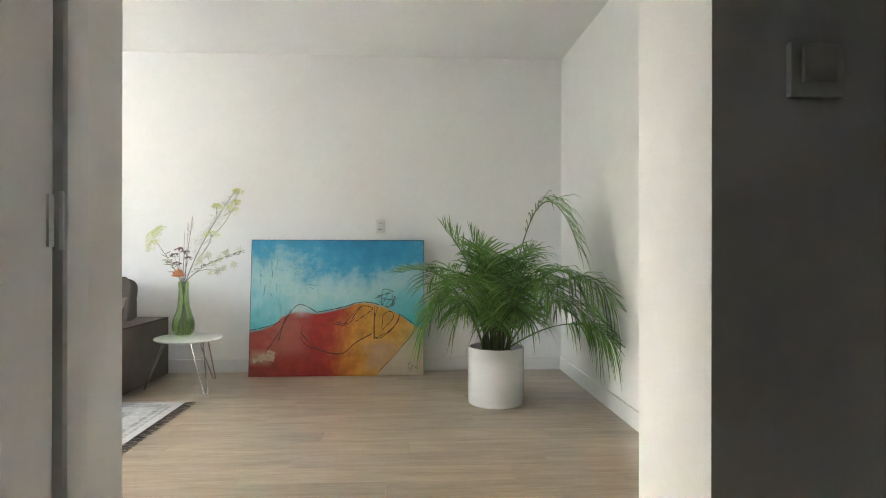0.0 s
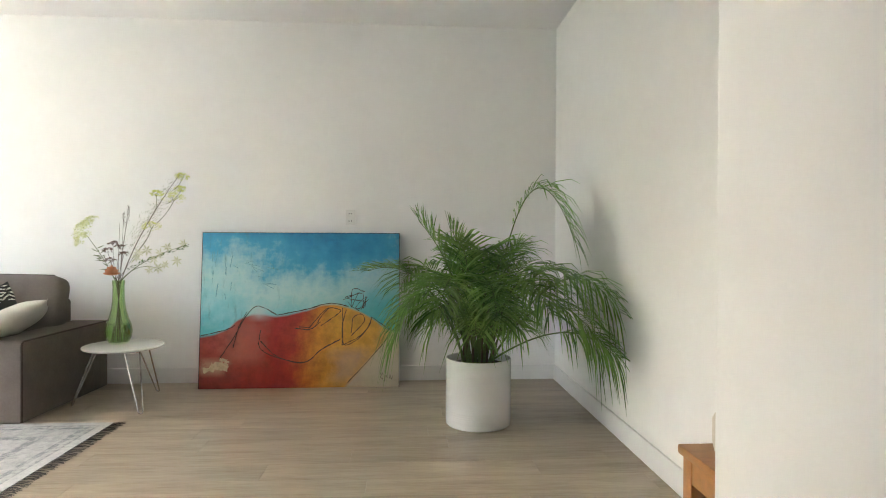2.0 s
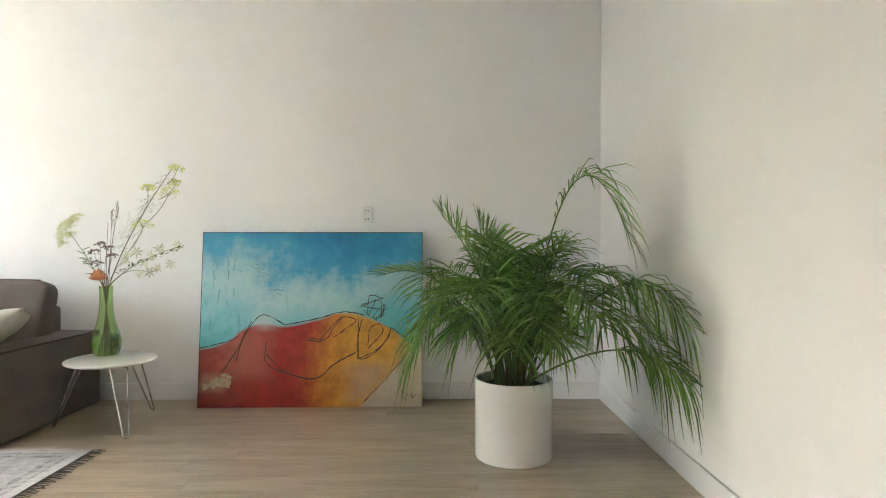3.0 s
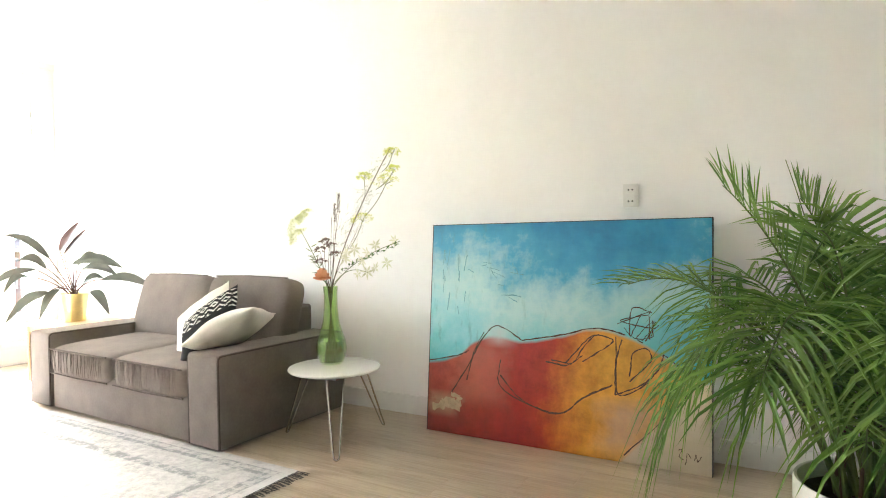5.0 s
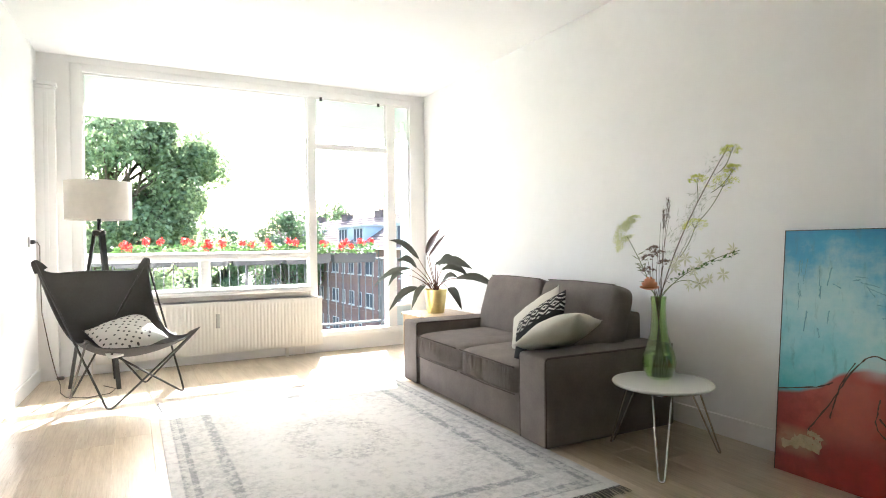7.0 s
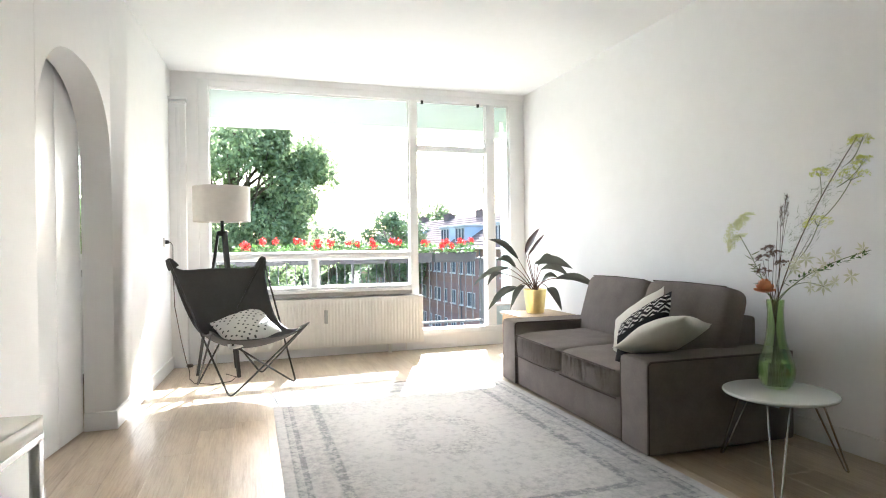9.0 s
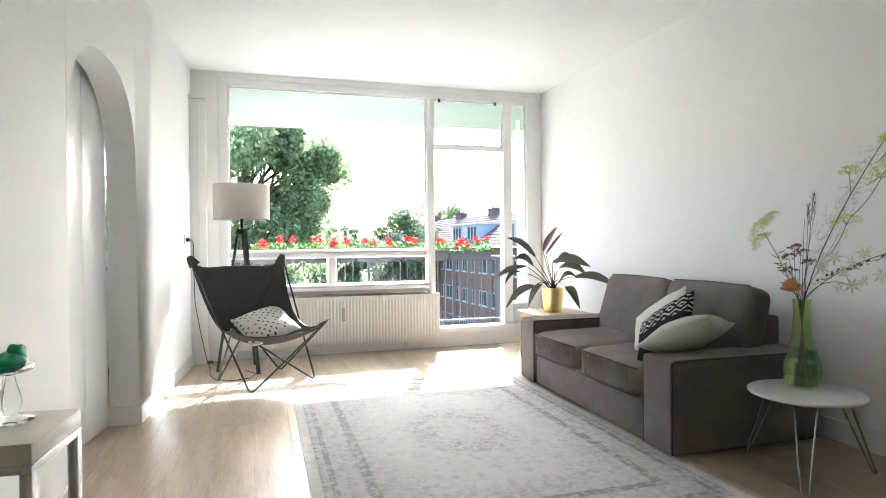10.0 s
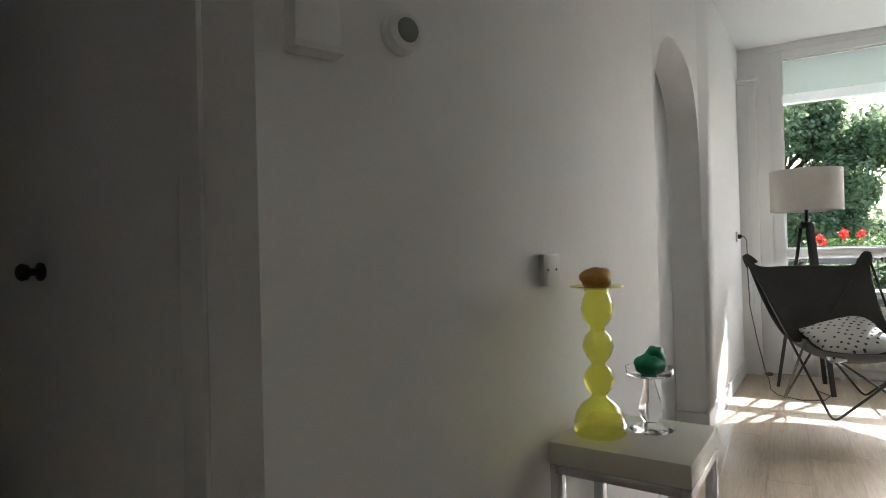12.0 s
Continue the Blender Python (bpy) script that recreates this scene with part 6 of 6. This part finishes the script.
def flower_box(y0, seed):
    rnd = random.Random(seed)
    fb = thing("flower_box", "anthracite balcony box planted with red geraniums on the railing", "flower box", "flower boxes on the railing", pose(BX0 + 0.10, y0, 0.875))
    L = 0.59
    bm = bmesh.new()
    lo, hi = [], []
    for (x, yv) in ((-0.07, 0.02), (0.07, 0.02), (0.07, L - 0.02), (-0.07, L - 0.02)):
        lo.append(bm.verts.new((x, yv, 0)))
    for (x, yv) in ((-0.09, 0.0), (0.09, 0.0), (0.09, L), (-0.09, L)):
        hi.append(bm.verts.new((x, yv, 0.13)))
    bm.faces.new(lo[::-1])
    for k in range(4):
        bm.faces.new((lo[k], lo[(k + 1) % 4], hi[(k + 1) % 4], hi[k]))
    bm.faces.new(hi)
    bmesh.ops.bevel(bm, geom=bm.edges[:], offset=0.008, segments=2, affect="EDGES")
    local("box", bm, M_PLANTER, fb)
    bm = bmesh.new()
    for k in range(330):
        p = Vector((rnd.uniform(-0.12, 0.12), rnd.uniform(-0.01, L + 0.01), 0.11 + 0.13 * rnd.random() ** 1.3))
        d = Vector((rnd.uniform(-1, 1), rnd.uniform(-1, 1), rnd.uniform(-0.3, 0.9))).normalized()
        quad_leaf(bm, p, p + d * rnd.uniform(0.03, 0.055), rnd.uniform(0.03, 0.05), Vector((rnd.random() - 0.5, rnd.random() - 0.5, 1)), 0.006)
    local("foliage", bm, M_GERANIUM, fb, smooth=False)
    for k in range(rnd.choice((5, 6, 7))):
        c = Vector((rnd.uniform(-0.08, 0.10), rnd.uniform(0.03, L - 0.03), rnd.uniform(0.20, 0.30)))
        bm = bmesh.new()
        for i in range(48):
            d = Vector((rnd.gauss(0, 1), rnd.gauss(0, 1), rnd.gauss(0.2, 1))).normalized()
            p = c + d * 0.040 * rnd.uniform(0.5, 1.1)
            q = p + Vector((rnd.uniform(-1, 1), rnd.uniform(-1, 1), rnd.uniform(-1, 1))).normalized() * 0.026
            quad_leaf(bm, p, q, 0.026, d)
        fh = local("flower_head", bm, M_RED, fb, "red geranium head", smooth=False)
        local("stem", bm_tube([(c.x * 0.6, c.y, 0.12), c], 0.003, 5), M_STEM, fh)
    return fb


for k in range(5):
    flower_box(2.50 + 0.615 * k - 0.02, 50 + k)

# ---- outside: ground, trees, terrace of flats ----
GZ = -8.6
bm = bmesh.new()
g = [bm.verts.new(p) for p in ((-2000, -2000, GZ), (2000, -2000, GZ), (2000, 2000, GZ), (-2000, 2000, GZ))]
bm.faces.new(g)
structure("ground", bm, M_GRASS, "grass and gardens far below the balcony")


def tree(label, x, y, top, radius, height, count, leaf, seed, material, lobes=()):
    rnd = random.Random(seed)
    t = thing("tree", label, "tree", "", pose(x, y, GZ))
    h = top - GZ
    zc = h - height / 2
    limbs = [bm_tube([(0, 0, 0), (0.1, 0.05, zc * 0.4), (0.0, 0.0, zc), (0.1, 0.1, h * 0.92)], radius * 0.07, 8, 0.04)]
    blobs = []
    for k in range(46):
        d = Vector((rnd.gauss(0, 1), rnd.gauss(0, 1), rnd.gauss(0, 1))).normalized()
        rr = rnd.random() ** 0.4
        c = Vector((d.x * radius * rr * 0.92, d.y * radius * rr * 0.92, zc + d.z * height / 2 * rr * 0.84))
        blobs.append((c, radius * rnd.uniform(0.16, 0.33)))
        limbs.append(bm_tube(bezier((0, 0, max(zc - height * 0.42, h * 0.3)), (c.x * 0.4, c.y * 0.4, c.z * 0.8), c, 6), radius * 0.022, 5, 0.02))
    # boughs that stand out of the crown: offset, height over the floor's level, size
    for lx, ly, lz, lr in lobes:
        for k in range(7):
            c = Vector((lx + rnd.uniform(-0.6, 0.6) * lr, ly + rnd.uniform(-0.7, 0.7) * lr, lz - GZ + rnd.uniform(-0.55, 0.55) * lr))
            blobs.append((c, lr * rnd.uniform(0.28, 0.52)))
            limbs.append(bm_tube(bezier((0, 0, c.z - 2.5), (c.x * 0.5, c.y * 0.5, c.z - 0.8), c, 6), 0.10, 5, 0.02))
    local("trunk", joined(*limbs), M_BARK, t)
    verts, faces = [], []
    for k in range(count):
        c, r = blobs[k % len(blobs)]
        d = Vector((rnd.gauss(0, 1), rnd.gauss(0, 1), rnd.gauss(0, 1))).normalized()
        p = c + d * r * rnd.uniform(0.55, 1.12) * (1 + 0.25 * noise.noise(d * 2.0 + c))
        nrm = (d + Vector((rnd.uniform(-1, 1), rnd.uniform(-1, 1), rnd.uniform(-0.5, 1.2)))).normalized()
        s = nrm.orthogonal().normalized()
        u = nrm.cross(s)
        a = rnd.random() * 6.283
        s, u = s * math.cos(a) + u * math.sin(a), u * math.cos(a) - s * math.sin(a)
        sz = leaf * rnd.uniform(0.6, 1.3)
        i = len(verts)
        verts += [p - s * sz * 0.5, p + u * sz * 0.34, p + s * sz * 0.5, p - u * sz * 0.34]
        faces.append((i, i + 1, i + 2, i + 3))
    me = bpy.data.meshes.new("crown")
    me.from_pydata([tuple(v) for v in verts], [], faces)
    me.materials.append(material)
    crown = new("crown", me)
    crown.parent = t
    return t


tree("tall full-leaved green tree beyond the balcony", -30.0, 1.9, 13.0, 5.0, 19.0, 60000, 0.20, 1, M_TREE, ((0.8, 3.4, 4.3, 2.1), (0.5, 2.6, 6.4, 1.8), (0.3, 2.6, 1.9, 1.8)))
tree("broad green garden tree below the balcony", -24.0, 5.0, -0.15, 2.7, 6.5, 14000, 0.22, 2, M_TREE)
tree("green garden tree below the balcony", -22.0, 2.2, -0.2, 3.4, 6.5, 14000, 0.22, 3, M_TREE)
tree("round green tree before the terrace", -60.0, 17.0, 5.7, 4.2, 10.5, 15000, 0.30, 4, M_TREE_FAR)
tree("low rounded far green tree before the terrace", -62.0, 11.0, 3.9, 3.0, 8.0, 9000, 0.30, 14, M_TREE_FAR)
tree("airy light green tree behind the terrace", -82.0, 27.5, 9.2, 5.0, 9.0, 5200, 0.36, 5, M_TREE_FAR)
tree("distant green tree beyond the gardens", -80.0, 13.0, 2.9, 3.8, 8.0, 6000, 0.42, 6, M_TREE_FAR)
tree("distant green tree beyond the gardens", -70.0, 8.5, 1.2, 3.6, 8.0, 6000, 0.40, 7, M_TREE_FAR)
tree("distant green tree beyond the gardens", -44.0, -6.0, 6.0, 5.0, 12.0, 6000, 0.34, 8, M_TREE_FAR)
tree("green tree outside the kitchen", -17.0, -3.2, 5.5, 3.0, 10.0, 6000, 0.24, 9, M_TREE)

flats = thing("apartment_building", "long red-brown brick block of flats with white dormers", "building", m=pose(-36.0, 21.2, 0, 0, 0, 3.0))
FLN, EAVE, RIDGE = 52.0, 0.75, 4.1
local("wall", bm_box(-FLN, 4.0, 0, 9.0, GZ, EAVE), M_BRICK, flats, "red-brown brick wall")
bm = bmesh.new()
pr = [(-0.45, EAVE), (-0.45, EAVE + 0.12), (4.5, RIDGE), (9.45, EAVE + 0.12), (9.45, EAVE)]
ends = [[bm.verts.new((x, yv, z)) for yv, z in pr] for x in (-FLN - 0.1, 4.1)]
for k in range(5):
    bm.faces.new((ends[0][k], ends[0][(k + 1) % 5], ends[1][(k + 1) % 5], ends[1][k]))
bm.faces.new(ends[0][::-1])
bm.faces.new(ends[1])
bmesh.ops.recalc_face_normals(bm, faces=bm.faces[:])
roof = local("roof", bm, M_ROOF, flats, "grey tiled pitched roof", smooth=False)
local("gutter", bm_box(-FLN, 4.0, -0.55, -0.44, EAVE, EAVE + 0.14, 0.02), M_FRAME, flats, "white gutter")
tiles = []
for k in range(1, 13):
    f = k / 13
    yv, z = -0.45 + 4.95 * f, EAVE + 0.12 + (RIDGE - EAVE - 0.12) * f
    tiles.append(bm_box(-FLN, 4.0, yv - 0.02, yv + 0.02, z - 0.005, z + 0.035))
local("tile_courses", joined(*tiles), M_ROOF, roof, smooth=False)
for k in range(6):
    x = 0.5 - 9.0 * k
    local("chimney", joined(bm_box(x - 0.8, x + 0.8, 4.1, 4.9, RIDGE - 0.3, RIDGE + 0.42), bm_box(x - 0.88, x + 0.88, 4.02, 4.98, RIDGE + 0.42, RIDGE + 0.50), bm_lathe([(0.14, 0), (0.12, 0.22), (0, 0.22)], 8, (x - 0.4, 4.5, RIDGE + 0.50)), bm_lathe([(0.14, 0), (0.12, 0.16), (0, 0.16)], 8, (x + 0.4, 4.5, RIDGE + 0.50))), M_ROOF, roof, smooth=False)
M_DORMER = surface("grey_blue_dormer_cheek", (0.36, 0.42, 0.50), 0.6, var=0.06, scale=1.0, bstr=0.0)
for k in range(4):
    x = (-6.0, -13.5, -17.2, -29.0)[k]
    dm = local("dormer", bm_box(x - 1.15, x + 1.15, 0.35, 3.6, 1.15, 2.75), M_DORMER, flats, "flat-roofed white and grey dormer", smooth=False)
    local("dormer_roof", bm_box(x - 1.32, x + 1.32, 0.15, 4.0, 2.75, 2.95, 0.02), M_FARFRAME, dm)
    for wx in (-0.72, 0.0, 0.72):
        local("window_frame", joined(bm_box(x + wx - 0.34, x + wx + 0.34, 0.29, 0.345, 1.40, 1.47), bm_box(x + wx - 0.34, x + wx + 0.34, 0.29, 0.345, 2.60, 2.68), bm_box(x + wx - 0.34, x + wx - 0.26, 0.29, 0.345, 1.47, 2.60), bm_box(x + wx + 0.26, x + wx + 0.34, 0.29, 0.345, 1.47, 2.60)), M_FARFRAME, dm, smooth=False)
        local("pane", bm_box(x + wx - 0.26, x + wx + 0.26, 0.31, 0.34, 1.47, 2.60), M_FARPANE, dm, smooth=False)
for x in (-0.6, -8.2, -17.4):
    for f in (0.38, 0.56):
        yv, z = -0.45 + 4.95 * f, EAVE + 0.12 + (RIDGE - EAVE - 0.12) * f
        sl = local("skylight", bm_box(-0.45, 0.45, -0.55, 0.55, 0.02, 0.09, 0.01), M_FARPANE, roof, "roof window", smooth=False)
        sl.matrix_basis = pose(x, yv, z + 0.03, math.degrees(math.atan2(RIDGE - EAVE - 0.12, 4.95)), 0, 0)

# window bays: built once, then repeated along the front
win_src = {}


def facade_window(kind):
    if kind in win_src:
        return win_src[kind]
    w, h = {"wide": (1.6, 1.25), "tall": (0.6, 1.25), "pair": (1.15, 1.25)}[kind]
    t = 0.06
    bars = [bm_box(-w / 2, w / 2, -0.05, 0.02, -h / 2, -h / 2 + t), bm_box(-w / 2, w / 2, -0.05, 0.02, h / 2 - t, h / 2), bm_box(-w / 2, -w / 2 + t, -0.05, 0.02, -h / 2 + t, h / 2 - t), bm_box(w / 2 - t, w / 2, -0.05, 0.02, -h / 2 + t, h / 2 - t)]
    if kind != "tall":
        bars.append(bm_box(-0.04, 0.04, -0.05, 0.02, -h / 2 + t, h / 2 - t))
    out = []
    for nm, bmx, mt in (("window_frame", joined(*bars), M_FARFRAME), ("pane", bm_box(-w / 2 + 0.05, w / 2 - 0.05, -0.03, -0.005, -h / 2 + 0.05, h / 2 - 0.05), M_FARPANE), ("sill", bm_box(-w / 2 - 0.08, w / 2 + 0.08, -0.14, 0.0, -h / 2 - 0.09, -h / 2), M_CONCRETE)):
        me = bpy.data.meshes.new(nm)
        bmx.to_mesh(me)
        bmx.free()
        me.materials.append(mt)
        out.append((nm, me))
    win_src[kind] = out
    return out


for row in range(3):
    zc = -0.82 - 2.8 * row
    local("brick_band", bm_box(-FLN, 4.0, -0.035, 0.0, zc - 1.55, zc - 1.0), M_CONC_BAND, flats, "darker brick band", smooth=False)
    for bay in range(13):
        x0 = 2.0 - 4.1 * bay
        for kind, dx in (("wide", 0.0), ("tall", -2.1)) if bay % 2 else (("pair", 0.0), ("tall", -1.9)):
            src = facade_window(kind)
            w = new("window", src[0][1])
            w.parent = flats
            w.matrix_basis = pose(x0 + dx, -0.01, zc)
            for nm, me in src[1:]:
                o = new(nm, me)
                o.parent = w
for bay in range(13):
    x = 3.9 - 4.1 * bay
    local("downpipe", bm_tube([(x, -0.06, GZ), (x, -0.06, EAVE)], 0.05, 6), M_RAIL, flats, smooth=False)

# street lamp far away
sl = thing("street_lamp", "thin grey street lamp far beyond the gardens", "street lamp", m=pose(-75.0, 12.6, GZ))
local("pole", bm_tube([(0, 0, 0), (0, 0, 11.2)], 0.09, 8, 0.05), M_RAIL, sl)
local("lamp_head", bm_box(-0.1, 0.9, -0.12, 0.12, 11.15, 11.3, 0.03), M_RAIL, sl)

# ---- floor planks, laid along x ----
PWID, PLEN, GAP = 0.19, 1.286, 0.0009
plank_src = {}


def plank_mesh(length):
    key = round(length, 2)
    if key not in plank_src:
        bm = bm_box(0, length - GAP, 0, PWID - GAP, -0.011, 0.0)
        top = [e for e in bm.edges if all(v.co.z > -0.001 for v in e.verts)]
        bmesh.ops.bevel(bm, geom=top, offset=0.0005, segments=1, affect="EDGES")
        me = bpy.data.meshes.new("plank")
        bm.to_mesh(me)
        bm.free()
        me.materials.append(M_FLOOR)
        plank_src[key] = me
    return plank_src[key]


rnd = random.Random(21)
rows_y = []
yy = -2.0
while yy < N - 0.01:
    rows_y.append(yy)
    yy += PWID
xa, xb = W, E
for y in rows_y:
    x = xa - round(rnd.uniform(0, 1.1), 1)
    while x < xb:
        x0, x1 = max(x, xa), min(x + PLEN, xb)
        if x1 - x0 > 0.05:
            ob = new("plank", plank_mesh(x1 - x0))
            ob.location = (x0, y, 0)
            ob.parent = floor
        x += PLEN
